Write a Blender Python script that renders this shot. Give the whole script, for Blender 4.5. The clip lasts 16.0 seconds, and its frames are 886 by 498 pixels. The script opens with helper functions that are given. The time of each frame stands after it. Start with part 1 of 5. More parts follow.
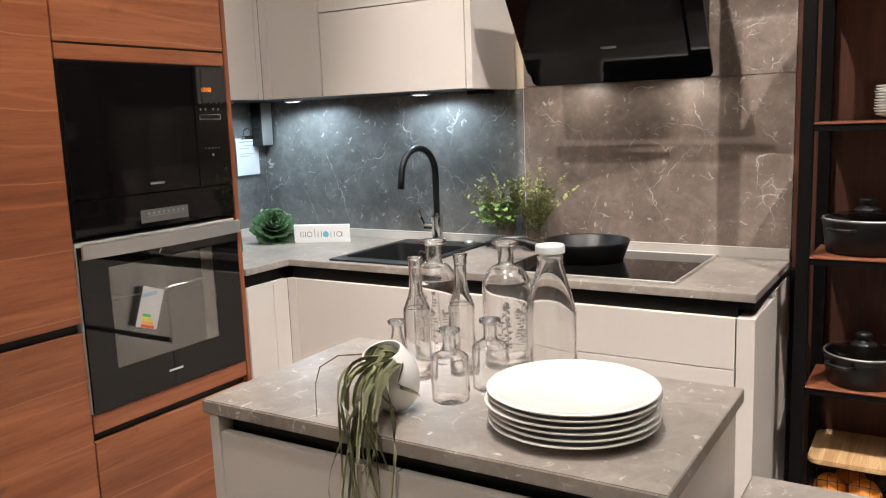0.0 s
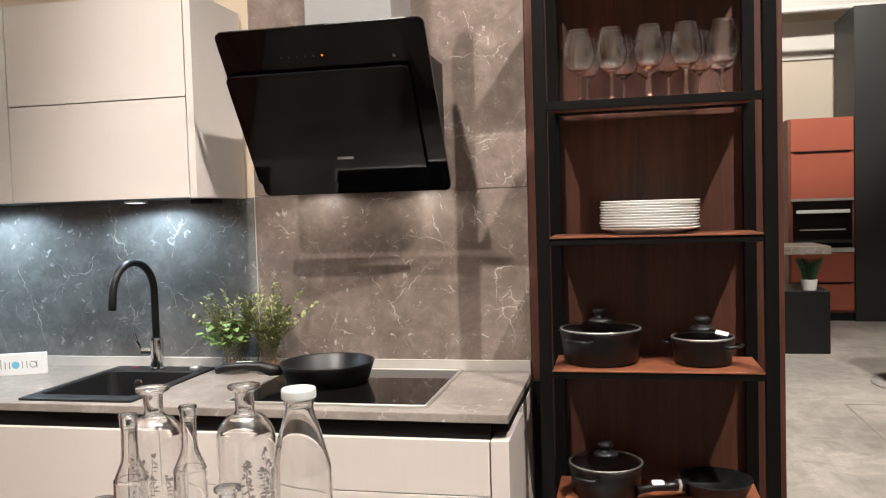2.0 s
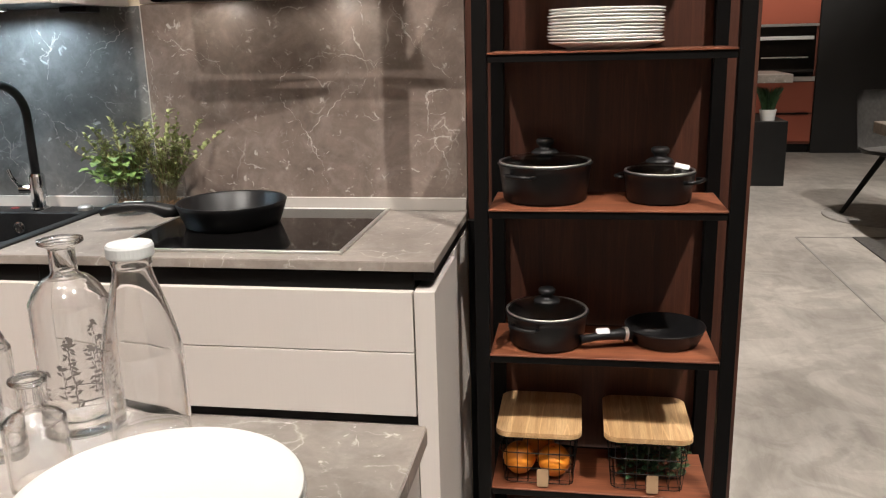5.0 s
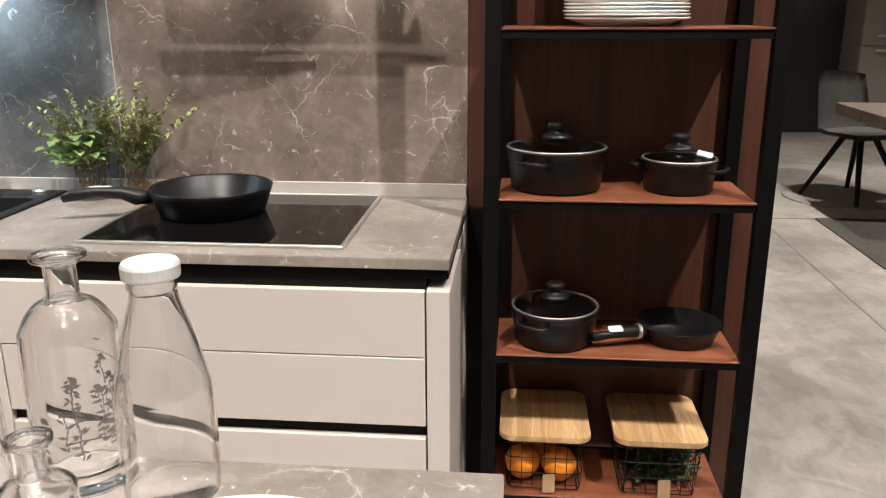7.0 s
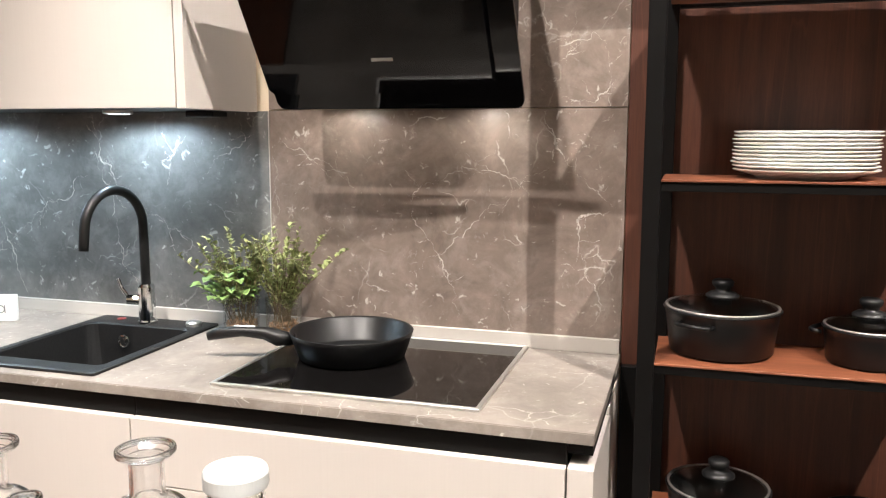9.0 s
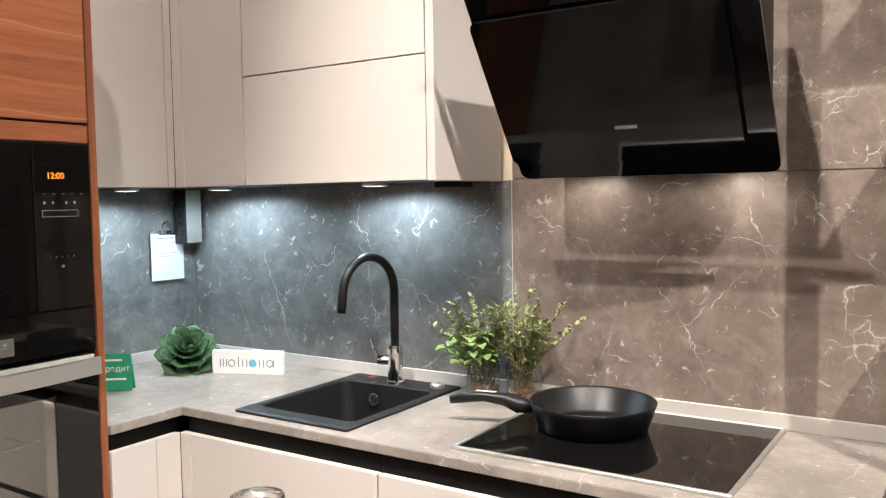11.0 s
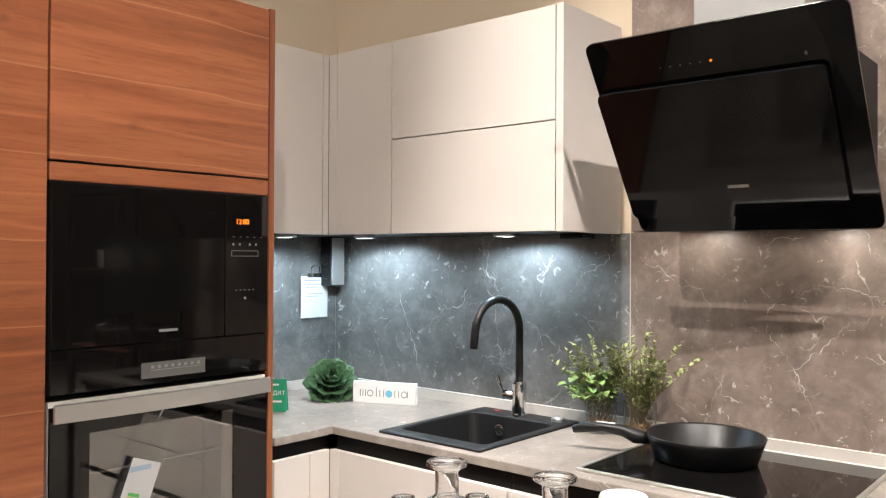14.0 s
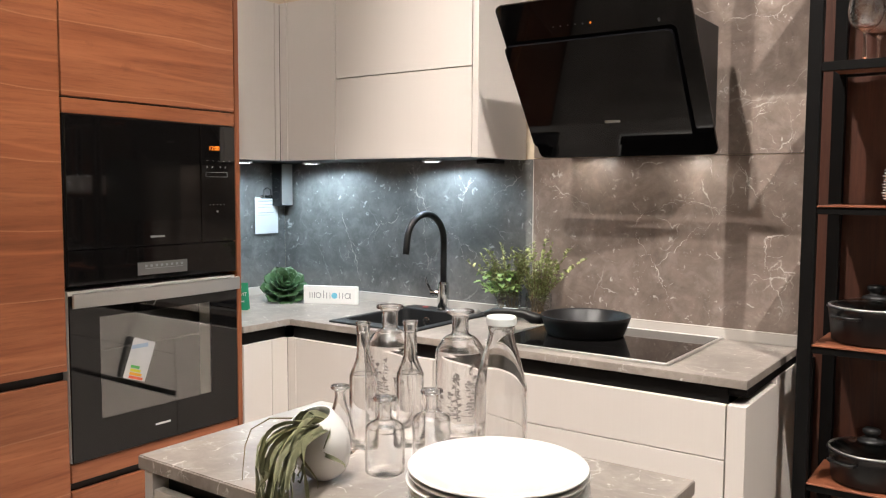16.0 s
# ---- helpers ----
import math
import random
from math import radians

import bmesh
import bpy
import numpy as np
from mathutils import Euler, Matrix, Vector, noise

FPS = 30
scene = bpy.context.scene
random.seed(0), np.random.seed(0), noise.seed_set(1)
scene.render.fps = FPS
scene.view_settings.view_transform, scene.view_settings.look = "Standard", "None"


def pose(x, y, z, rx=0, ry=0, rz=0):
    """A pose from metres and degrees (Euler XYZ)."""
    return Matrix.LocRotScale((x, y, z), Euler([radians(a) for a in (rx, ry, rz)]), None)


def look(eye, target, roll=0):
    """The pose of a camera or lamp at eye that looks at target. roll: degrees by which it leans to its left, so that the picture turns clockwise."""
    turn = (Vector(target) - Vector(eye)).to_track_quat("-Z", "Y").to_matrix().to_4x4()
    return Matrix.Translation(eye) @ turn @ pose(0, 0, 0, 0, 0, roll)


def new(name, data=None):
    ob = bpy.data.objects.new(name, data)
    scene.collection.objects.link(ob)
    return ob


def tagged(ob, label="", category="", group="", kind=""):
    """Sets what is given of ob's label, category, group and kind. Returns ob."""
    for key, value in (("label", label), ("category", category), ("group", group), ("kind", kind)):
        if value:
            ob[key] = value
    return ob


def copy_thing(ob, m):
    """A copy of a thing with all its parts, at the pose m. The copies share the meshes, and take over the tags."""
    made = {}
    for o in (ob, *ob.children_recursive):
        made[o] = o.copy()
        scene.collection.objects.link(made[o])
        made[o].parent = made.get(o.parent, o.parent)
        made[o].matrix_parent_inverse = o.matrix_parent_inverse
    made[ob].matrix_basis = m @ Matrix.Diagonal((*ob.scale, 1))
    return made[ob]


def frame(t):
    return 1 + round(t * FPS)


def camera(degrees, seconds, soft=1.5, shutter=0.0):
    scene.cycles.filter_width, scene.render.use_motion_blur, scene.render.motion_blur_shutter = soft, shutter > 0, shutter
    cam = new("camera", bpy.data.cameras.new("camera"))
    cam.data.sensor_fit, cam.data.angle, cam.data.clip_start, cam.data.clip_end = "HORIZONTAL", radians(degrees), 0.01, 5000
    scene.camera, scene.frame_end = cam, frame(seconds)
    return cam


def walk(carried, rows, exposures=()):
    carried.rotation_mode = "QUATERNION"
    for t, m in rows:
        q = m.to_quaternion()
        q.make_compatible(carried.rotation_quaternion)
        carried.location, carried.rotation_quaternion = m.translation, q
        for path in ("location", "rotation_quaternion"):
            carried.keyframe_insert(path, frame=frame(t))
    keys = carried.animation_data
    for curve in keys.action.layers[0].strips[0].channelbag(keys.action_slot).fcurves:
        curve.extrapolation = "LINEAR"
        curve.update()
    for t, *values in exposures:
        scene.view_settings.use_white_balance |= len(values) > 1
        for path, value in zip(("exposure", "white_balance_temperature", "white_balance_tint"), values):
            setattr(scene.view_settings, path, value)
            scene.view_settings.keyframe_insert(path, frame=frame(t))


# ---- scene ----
cam = camera(56.8, 16.0, 1.2)
PATH = [
    (0, (-0.081, 0.349, 1.39), (-1.116, 2.031, 1.076), -2.1),
    (0.5, (-0.119, 0.376, 1.396), (-0.965, 2.173, 1.158), -1.4),
    (1, (-0.167, 0.404, 1.406), (-0.844, 2.281, 1.265), -1.5),
    (1.5, (-0.185, 0.451, 1.422), (-0.702, 2.379, 1.299), -1.7),
    (2, (-0.192, 0.526, 1.424), (-0.621, 2.478, 1.331), -1.7),
    (2.5, (-0.189, 0.594, 1.418), (-0.576, 2.554, 1.334), -1.6),
    (3, (-0.176, 0.679, 1.407), (-0.524, 2.646, 1.301), -1.5),
    (3.5, (-0.152, 0.734, 1.399), (-0.495, 2.694, 1.197), -1.7),
    (4, (-0.153, 0.769, 1.387), (-0.491, 2.713, 1.053), -1.6),
    (4.5, (-0.155, 0.811, 1.376), (-0.499, 2.731, 0.94), -1.6),
    (7, (-0.347, 1.006, 1.381), (-0.527, 2.916, 0.818), -0.2),
    (7.5, (-0.359, 1.029, 1.385), (-0.563, 2.953, 0.883), 0.1),
    (8, (-0.359, 1.073, 1.399), (-0.672, 3.004, 0.989), -0.4),
    (8.5, (-0.354, 1.12, 1.411), (-0.807, 3.039, 1.085), -0.2),
    (9, (-0.339, 1.137, 1.43), (-0.907, 3.036, 1.151), 0.1),
    (9.5, (-0.341, 1.152, 1.422), (-1.008, 3.021, 1.174), -0.4),
    (10, (-0.337, 1.155, 1.43), (-1.153, 2.967, 1.209), -0.6),
    (12.5, (-0.367, 1.049, 1.445), (-1.676, 2.561, 1.466), -0.7),
    (13, (-0.35, 0.998, 1.44), (-1.669, 2.501, 1.473), -0.5),
    (13.5, (-0.321, 0.933, 1.428), (-1.627, 2.447, 1.455), -0.2),
    (14, (-0.254, 0.887, 1.42), (-1.55, 2.41, 1.435), 0.3),
    (14.5, (-0.142, 0.819, 1.402), (-1.434, 2.344, 1.413), 0.4),
    (15, (-0.047, 0.717, 1.406), (-1.333, 2.249, 1.356), 0.3),
    (15.5, (-0.004, 0.614, 1.391), (-1.263, 2.165, 1.298), 0.2),
    (16, (0.062, 0.475, 1.382), (-1.096, 2.099, 1.234), 0.3),
]
walk(cam, [(t, look(eye, target, roll)) for t, eye, target, roll in PATH],
     exposures=[(0, -0.36), (0.5, -0.42), (1.5, -0.28), (2.5, -0.22), (3.5, -0.18), (4.5, -0.5), (7, -0.42), (8, -0.14), (9, 0.09), (10, -0.03), (12.5, -0.03), (14.5, -0.05), (16, -0.18)])

# ---- world and lamps ----
world = bpy.data.worlds.new("hall_ambient")
world.use_nodes = True
world.node_tree.nodes["Background"].inputs[0].default_value = (0.9, 0.82, 0.74, 1)
world.node_tree.nodes["Background"].inputs[1].default_value = 0.015
scene.world = world


def spot(name, at, target, watts, colour, degrees=60, size=0.05, blend=0.5):
    data = bpy.data.lights.new(name, "SPOT")
    data.energy, data.color, data.spot_size, data.spot_blend, data.shadow_soft_size = watts, colour, radians(degrees), blend, size
    ob = new(name, data)
    ob.matrix_world = look(at, target)
    return ob


def area(name, at, target, watts, colour, w, h):
    data = bpy.data.lights.new(name, "AREA")
    data.energy, data.color, data.shape, data.size, data.size_y = watts, colour, "RECTANGLE", w, h
    ob = new(name, data)
    ob.matrix_world = look(at, target)
    return ob


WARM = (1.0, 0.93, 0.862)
# Unseen lamps: the first four placed from cast shadows, the last two added fill.
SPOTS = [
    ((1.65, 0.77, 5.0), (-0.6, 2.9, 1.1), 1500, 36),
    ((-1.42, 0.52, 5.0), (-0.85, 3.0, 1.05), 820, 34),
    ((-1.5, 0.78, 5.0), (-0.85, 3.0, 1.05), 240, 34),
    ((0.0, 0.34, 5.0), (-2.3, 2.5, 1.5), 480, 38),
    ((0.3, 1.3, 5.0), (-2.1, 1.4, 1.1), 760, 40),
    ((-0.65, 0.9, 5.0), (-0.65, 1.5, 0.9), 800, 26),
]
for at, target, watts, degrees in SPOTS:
    spot("unseen_spot_light", at, target, watts, WARM, degrees, 0.025, 0.75)
# Unseen fill for the hall; the last one brightens the island front.
HALL = [((2.4, 6.6, 5.0), (2.2, 7.2, 0), 760, 80), ((1.7, 8.2, 5.0), (1.9, 12.4, 2.4), 1100, 55), ((2.4, 3.6, 5.0), (1.9, 5.0, 0), 1600, 75), ((1.6, -2.4, 5.0), (1.2, -4.4, 0.8), 600, 80), ((5.0, 1.5, 5.0), (5.4, 1.9, 0), 900, 80), ((0.3, -1.4, 5.0), (-0.5, 1.0, 0.4), 450, 36)]
for at, target, watts, degrees in HALL:
    spot("hall_fill_light", at, target, watts, (1.0, 0.93, 0.85), degrees, 0.08)
COOL = (0.66, 0.86, 1.0)
for x, y in ((-2.35, 2.92), (-1.735, 2.92), (-2.5, 2.69)):
    spot("cabinet_led_light", (x, y, 1.477), (x, y + 0.03, 0.9), 17, COOL, 168, 0.03, 0.35)
for x in (-1.145, -0.815):
    spot("hood_led_light", (x, 2.972, 1.494), (x, 3.0, 0.9), 1.5, (1.0, 0.96, 0.88), 172, 0.02, 0.3)


# ---- materials ----
def mat(name, colour, rough=0.5, metal=0.0, spread=0.12, scale=6.0, bump=0.0, bump_scale=60.0, coat=0.0, spec=0.5):
    """A plain surface with tone varied at two scales and a fine relief."""
    m = bpy.data.materials.new(name)
    m.use_nodes = True
    nt = m.node_tree
    b = nt.nodes["Principled BSDF"]
    b.inputs["Roughness"].default_value, b.inputs["Metallic"].default_value = rough, metal
    b.inputs["Coat Weight"].default_value = coat
    b.inputs["Specular IOR Level"].default_value = spec
    tc = nt.nodes.new("ShaderNodeTexCoord")
    n1 = nt.nodes.new("ShaderNodeTexNoise")
    n1.inputs["Scale"].default_value, n1.inputs["Detail"].default_value = scale, 8
    ramp = nt.nodes.new("ShaderNodeValToRGB")
    lo = [c * (1 - spread) for c in colour]
    hi = [min(1, c * (1 + spread)) for c in colour]
    ramp.color_ramp.elements[0].color, ramp.color_ramp.elements[1].color = (*lo, 1), (*hi, 1)
    ramp.color_ramp.elements[0].position, ramp.color_ramp.elements[1].position = 0.3, 0.7
    nt.links.new(tc.outputs["Object"], n1.inputs["Vector"])
    nt.links.new(n1.outputs["Fac"], ramp.inputs["Fac"])
    nt.links.new(ramp.outputs["Color"], b.inputs["Base Color"])
    if bump:
        n2 = nt.nodes.new("ShaderNodeTexNoise")
        n2.inputs["Scale"].default_value, n2.inputs["Detail"].default_value = bump_scale, 5
        bp = nt.nodes.new("ShaderNodeBump")
        bp.inputs["Strength"].default_value, bp.inputs["Distance"].default_value = bump, 0.002
        nt.links.new(tc.outputs["Object"], n2.inputs["Vector"])
        nt.links.new(n2.outputs["Fac"], bp.inputs["Height"])
        nt.links.new(bp.outputs["Normal"], b.inputs["Normal"])
    return m


def mapped(nt, scale, per_object=False):
    tc = nt.nodes.new("ShaderNodeTexCoord")
    mp = nt.nodes.new("ShaderNodeMapping")
    mp.inputs["Scale"].default_value = scale
    nt.links.new(tc.outputs["Object"], mp.inputs["Vector"])
    if per_object:
        info = nt.nodes.new("ShaderNodeObjectInfo")
        mul = nt.nodes.new("ShaderNodeVectorMath")
        mul.operation = "SCALE"
        mul.inputs["Scale"].default_value = 37.0
        comb = nt.nodes.new("ShaderNodeCombineXYZ")
        for k in range(3):
            nt.links.new(info.outputs["Random"], comb.inputs[k])
        nt.links.new(comb.outputs[0], mul.inputs[0])
        nt.links.new(mul.outputs[0], mp.inputs["Location"])
    return mp


def ramp_of(nt, source, stops):
    r = nt.nodes.new("ShaderNodeValToRGB")
    e = r.color_ramp.elements
    e[0].position, e[0].color = stops[0][0], (*stops[0][1], 1)
    e[1].position, e[1].color = stops[-1][0], (*stops[-1][1], 1)
    for p, c in stops[1:-1]:
        e.new(p).color = (*c, 1)
    nt.links.new(source, r.inputs["Fac"])
    return r.outputs["Color"]


def noise_of(nt, vector, scale, detail=6.0, rough=0.55, distort=0.0):
    n = nt.nodes.new("ShaderNodeTexNoise")
    n.inputs["Scale"].default_value, n.inputs["Detail"].default_value = scale, detail
    n.inputs["Roughness"].default_value, n.inputs["Distortion"].default_value = rough, distort
    nt.links.new(vector, n.inputs["Vector"])
    return n.outputs["Fac"]


def mix(nt, kind, fac, a, b):
    m = nt.nodes.new("ShaderNodeMix")
    m.data_type, m.blend_type = "RGBA", kind
    for sock, val in ((m.inputs["Factor"], fac), (m.inputs[6], a), (m.inputs[7], b)):
        if isinstance(val, (float, int)):
            sock.default_value = val
        elif isinstance(val, tuple):
            sock.default_value = (*val, 1)
        else:
            nt.links.new(val, sock)
    return m.outputs[2]


def wood(name, dark, mid, light, grain, rough=0.45, bump=0.15, joint=0.0):
    """Grain runs along the axis whose scale is small; joint is the height of the veneer strips."""
    m = bpy.data.materials.new(name)
    m.use_nodes = True
    nt = m.node_tree
    b = nt.nodes["Principled BSDF"]
    mp = mapped(nt, grain, True)
    big = noise_of(nt, mp.outputs[0], 1.0, 6, 0.6, 0.45)
    fine = noise_of(nt, mp.outputs[0], 7.0, 8, 0.7, 0.4)
    base = ramp_of(nt, big, [(0.3, dark), (0.45, mid), (0.58, light), (0.72, mid)])
    streak = ramp_of(nt, fine, [(0.3, (0.62, 0.55, 0.5)), (0.55, (1, 1, 1))])
    pore = ramp_of(nt, noise_of(nt, mp.outputs[0], 24.0, 4, 0.7), [(0.32, (0.55, 0.48, 0.42)), (0.48, (1, 1, 1))])
    cloud = ramp_of(nt, noise_of(nt, mp.outputs[0], 0.35, 3, 0.5), [(0.3, (0.72, 0.68, 0.66)), (0.7, (1.1, 1.08, 1.05))])
    tone = mix(nt, "MULTIPLY", 0.85, mix(nt, "MULTIPLY", 0.4, mix(nt, "MULTIPLY", 0.75, base, streak), pore), cloud)
    seam = noise_of(nt, mp.outputs[0], 0.62, 2, 0.4, 0.2)
    line = ramp_of(nt, seam, [(0.485, (0, 0, 0)), (0.497, (0.35, 0.35, 0.35)), (0.503, (0, 0, 0))])
    tone = mix(nt, "MIX", line, tone, tuple(min(1, c * 1.5) for c in light))
    shade = ramp_of(nt, noise_of(nt, mp.outputs[0], 0.9, 5, 0.65, 0.7), [(0.6, (0, 0, 0)), (0.7, (0.45, 0.45, 0.45))])
    tone = mix(nt, "MIX", shade, tone, tuple(c * 0.8 for c in dark))
    if joint:
        raw = mapped(nt, (1, 1, 1)).outputs[0]
        cut = nt.nodes.new("ShaderNodeSeparateXYZ")
        nt.links.new(raw, cut.inputs[0])

        def calc(kind, a, c):
            node = nt.nodes.new("ShaderNodeMath")
            node.operation = kind
            for sock, val in zip(node.inputs, (a, c)):
                if isinstance(val, float):
                    sock.default_value = val
                else:
                    nt.links.new(val, sock)
            return node.outputs[0]
        wavy = calc("MULTIPLY", noise_of(nt, mapped(nt, (1, 2.2, 0.6)).outputs[0], 1.0, 2, 0.4), 0.05)
        level = calc("DIVIDE", calc("ADD", cut.outputs[2], wavy), joint)
        edge = calc("FRACT", level, 0.0)
        strip = calc("FRACT", calc("MULTIPLY", calc("SINE", calc("MULTIPLY", calc("FLOOR", level, 0.0), 12.9898), 0.0), 437.58), 0.0)
        tone = mix(nt, "MULTIPLY", 0.6, tone, ramp_of(nt, strip, [(0.0, (0.74, 0.7, 0.68)), (1.0, (1.18, 1.16, 1.12))]))
        pale = ramp_of(nt, edge, [(0.0, (0.42, 0.42, 0.42)), (0.01, (0.26, 0.26, 0.26)), (0.024, (0, 0, 0))])
        tone = mix(nt, "MIX", pale, tone, (0.62, 0.3, 0.17))
        spots = nt.nodes.new("ShaderNodeTexVoronoi")
        spots.inputs["Scale"].default_value = 1.0
        nt.links.new(mapped(nt, (1, 4.2, 7.5), True).outputs[0], spots.inputs["Vector"])
        knot = ramp_of(nt, calc("ADD", spots.outputs["Distance"], calc("MULTIPLY", noise_of(nt, raw, 60.0, 4, 0.6), 0.16)), [(0.1, (0.6, 0.6, 0.6)), (0.2, (0, 0, 0))])
        tone = mix(nt, "MIX", knot, tone, tuple(c * 0.55 for c in dark))
    nt.links.new(tone, b.inputs["Base Color"])
    b.inputs["Roughness"].default_value = rough
    bp = nt.nodes.new("ShaderNodeBump")
    bp.inputs["Strength"].default_value, bp.inputs["Distance"].default_value = bump, 0.001
    nt.links.new(fine, bp.inputs["Height"])
    nt.links.new(bp.outputs["Normal"], b.inputs["Normal"])
    return m


def marble(name, dark, light, vein, rough, sparse=0.0, lead=0.8):
    m = bpy.data.materials.new(name)
    m.use_nodes = True
    nt = m.node_tree
    b = nt.nodes["Principled BSDF"]
    mp = mapped(nt, (1, 1, 1))
    v = mp.outputs[0]
    cloud = noise_of(nt, v, 7.0, 12, 0.72, 0.9)
    base = ramp_of(nt, cloud, [(0.3, dark), (0.7, light)])
    bloom = ramp_of(nt, noise_of(nt, v, 16.0, 9, 0.66, 0.4), [(0.5, (0, 0, 0)), (0.72, (0.34, 0.34, 0.34))])
    base = mix(nt, "MIX", bloom, base, tuple(0.45 * a + 0.55 * c for a, c in zip(vein, light)))
    smoke = ramp_of(nt, noise_of(nt, v, 2.6, 6, 0.6, 0.6), [(0.36, (0.7, 0.69, 0.68)), (0.62, (1.08, 1.08, 1.08))])
    base = mix(nt, "MULTIPLY", 0.8, base, smoke)
    grit = noise_of(nt, v, 55.0, 6, 0.7)
    base = mix(nt, "MULTIPLY", 0.35, base, ramp_of(nt, grit, [(0.3, (0.6, 0.6, 0.6)), (0.7, (1, 1, 1))]))
    warp = nt.nodes.new("ShaderNodeTexNoise")
    warp.inputs["Scale"].default_value, warp.inputs["Detail"].default_value = 6.0, 10
    nt.links.new(v, warp.inputs["Vector"])
    bent = nt.nodes.new("ShaderNodeVectorMath")
    bent.operation = "MULTIPLY_ADD"
    bent.inputs[1].default_value = (0.22, 0.22, 0.22)
    nt.links.new(warp.outputs["Color"], bent.inputs[0])
    nt.links.new(v, bent.inputs[2])
    for scale, width, gate_at, strength in ((2.1, 0.0052, 0.49, lead), (4.7, 0.0075, 0.52, 0.65), (9.0, 0.015, 0.56, 0.5), (19.0, 0.032, 0.58, 0.45)):
        cell = nt.nodes.new("ShaderNodeTexVoronoi")
        cell.feature = "DISTANCE_TO_EDGE"
        cell.inputs["Scale"].default_value = scale
        nt.links.new(bent.outputs[0], cell.inputs["Vector"])
        thin = ramp_of(nt, cell.outputs["Distance"], [(0.0, (1, 1, 1)), (width * 0.4, (0.5, 0.5, 0.5)), (width * 1.3, (0, 0, 0))])
        gate = ramp_of(nt, noise_of(nt, v, scale * 1.3 + 0.7, 5, 0.6), [(gate_at + sparse, (0, 0, 0)), (gate_at + sparse + 0.1, (1, 1, 1))])
        both = mix(nt, "MULTIPLY", 1.0, thin, gate)
        fac = nt.nodes.new("ShaderNodeMath")
        fac.operation = "MULTIPLY"
        fac.inputs[1].default_value = strength
        nt.links.new(both, fac.inputs[0])
        base = mix(nt, "MIX", fac.outputs[0], base, vein)
    fleck = ramp_of(nt, noise_of(nt, v, 36.0, 3, 0.6, 0.8), [(0.65, (0, 0, 0)), (0.72, (0.55, 0.55, 0.55))])
    base = mix(nt, "MIX", fleck, base, vein)
    nt.links.new(base, b.inputs["Base Color"])
    b.inputs["Roughness"].default_value = rough
    return m


def glass_mat(name, colour=(0.97, 0.99, 0.98), rough=0.0, ior=1.48, sheen=0.12):
    m = bpy.data.materials.new(name)
    m.use_nodes = True
    b = m.node_tree.nodes["Principled BSDF"]
    b.inputs["Base Color"].default_value = (*colour, 1)
    b.inputs["Roughness"].default_value, b.inputs["IOR"].default_value, b.inputs["Transmission Weight"].default_value = rough, ior, 1.0
    b.inputs["Coat Weight"].default_value, b.inputs["Coat Roughness"].default_value = 1.0, sheen
    return m


def glow(name, colour, strength):
    m = bpy.data.materials.new(name)
    m.use_nodes = True
    b = m.node_tree.nodes["Principled BSDF"]
    b.inputs["Base Color"].default_value = (*colour, 1)
    b.inputs["Emission Color"].default_value, b.inputs["Emission Strength"].default_value = (*colour, 1), strength
    return m


def lined(name, colour, grain, rough):
    """Laminate with fine lines along the axis whose scale is small."""
    m = bpy.data.materials.new(name)
    m.use_nodes = True
    nt = m.node_tree
    b = nt.nodes["Principled BSDF"]
    mp = mapped(nt, grain)
    fine = noise_of(nt, mp.outputs[0], 1.0, 4, 0.6)
    tone = ramp_of(nt, fine, [(0.3, tuple(c * 0.985 for c in colour)), (0.7, tuple(min(1, c * 1.012) for c in colour))])
    nt.links.new(tone, b.inputs["Base Color"])
    b.inputs["Roughness"].default_value = rough
    bp = nt.nodes.new("ShaderNodeBump")
    bp.inputs["Strength"].default_value, bp.inputs["Distance"].default_value = 0.06, 0.0004
    nt.links.new(fine, bp.inputs["Height"])
    nt.links.new(bp.outputs["Normal"], b.inputs["Normal"])
    return m


WOOD = wood("walnut_veneer", (0.165, 0.05, 0.021), (0.295, 0.096, 0.041), (0.375, 0.135, 0.061), (3.0, 0.4, 6.5), 0.38, 0.15, 0.185)
WOOD_UP = wood("walnut_edge", (0.14, 0.04, 0.016), (0.24, 0.075, 0.03), (0.32, 0.11, 0.046), (20, 20, 0.8), 0.4)
# Panel wood, darker than the boards: shade behind the shelf is in its colour.
RUST_SHADED = wood("rust_oak_shaded", (0.06, 0.02, 0.012), (0.08, 0.0268, 0.0152), (0.1, 0.0335, 0.0185), (26, 26, 1.2), 0.5, 0.08)
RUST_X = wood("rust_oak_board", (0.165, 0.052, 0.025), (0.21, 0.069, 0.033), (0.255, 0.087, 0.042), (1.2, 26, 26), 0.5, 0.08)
BAMBOO = wood("bamboo", (0.42, 0.25, 0.11), (0.55, 0.35, 0.17), (0.66, 0.45, 0.24), (30, 1.5, 30), 0.5, 0.1)
CREAM = lined("cream_laminate", (0.585, 0.54, 0.505), (260, 260, 3), 0.36)
MARBLE = marble("brown_marble", (0.15, 0.115, 0.097), (0.3, 0.236, 0.202), (0.7, 0.66, 0.61), 0.3, 0.03, 0.3)
MARBLE_GREY = marble("grey_marble", (0.1, 0.1, 0.098), (0.215, 0.212, 0.205), (0.68, 0.68, 0.66), 0.3, 0.03, 0.3)
COUNTER = marble("worktop_marble", (0.23, 0.2, 0.178), (0.37, 0.325, 0.29), (0.84, 0.81, 0.77), 0.34, 0.02, 0.3)
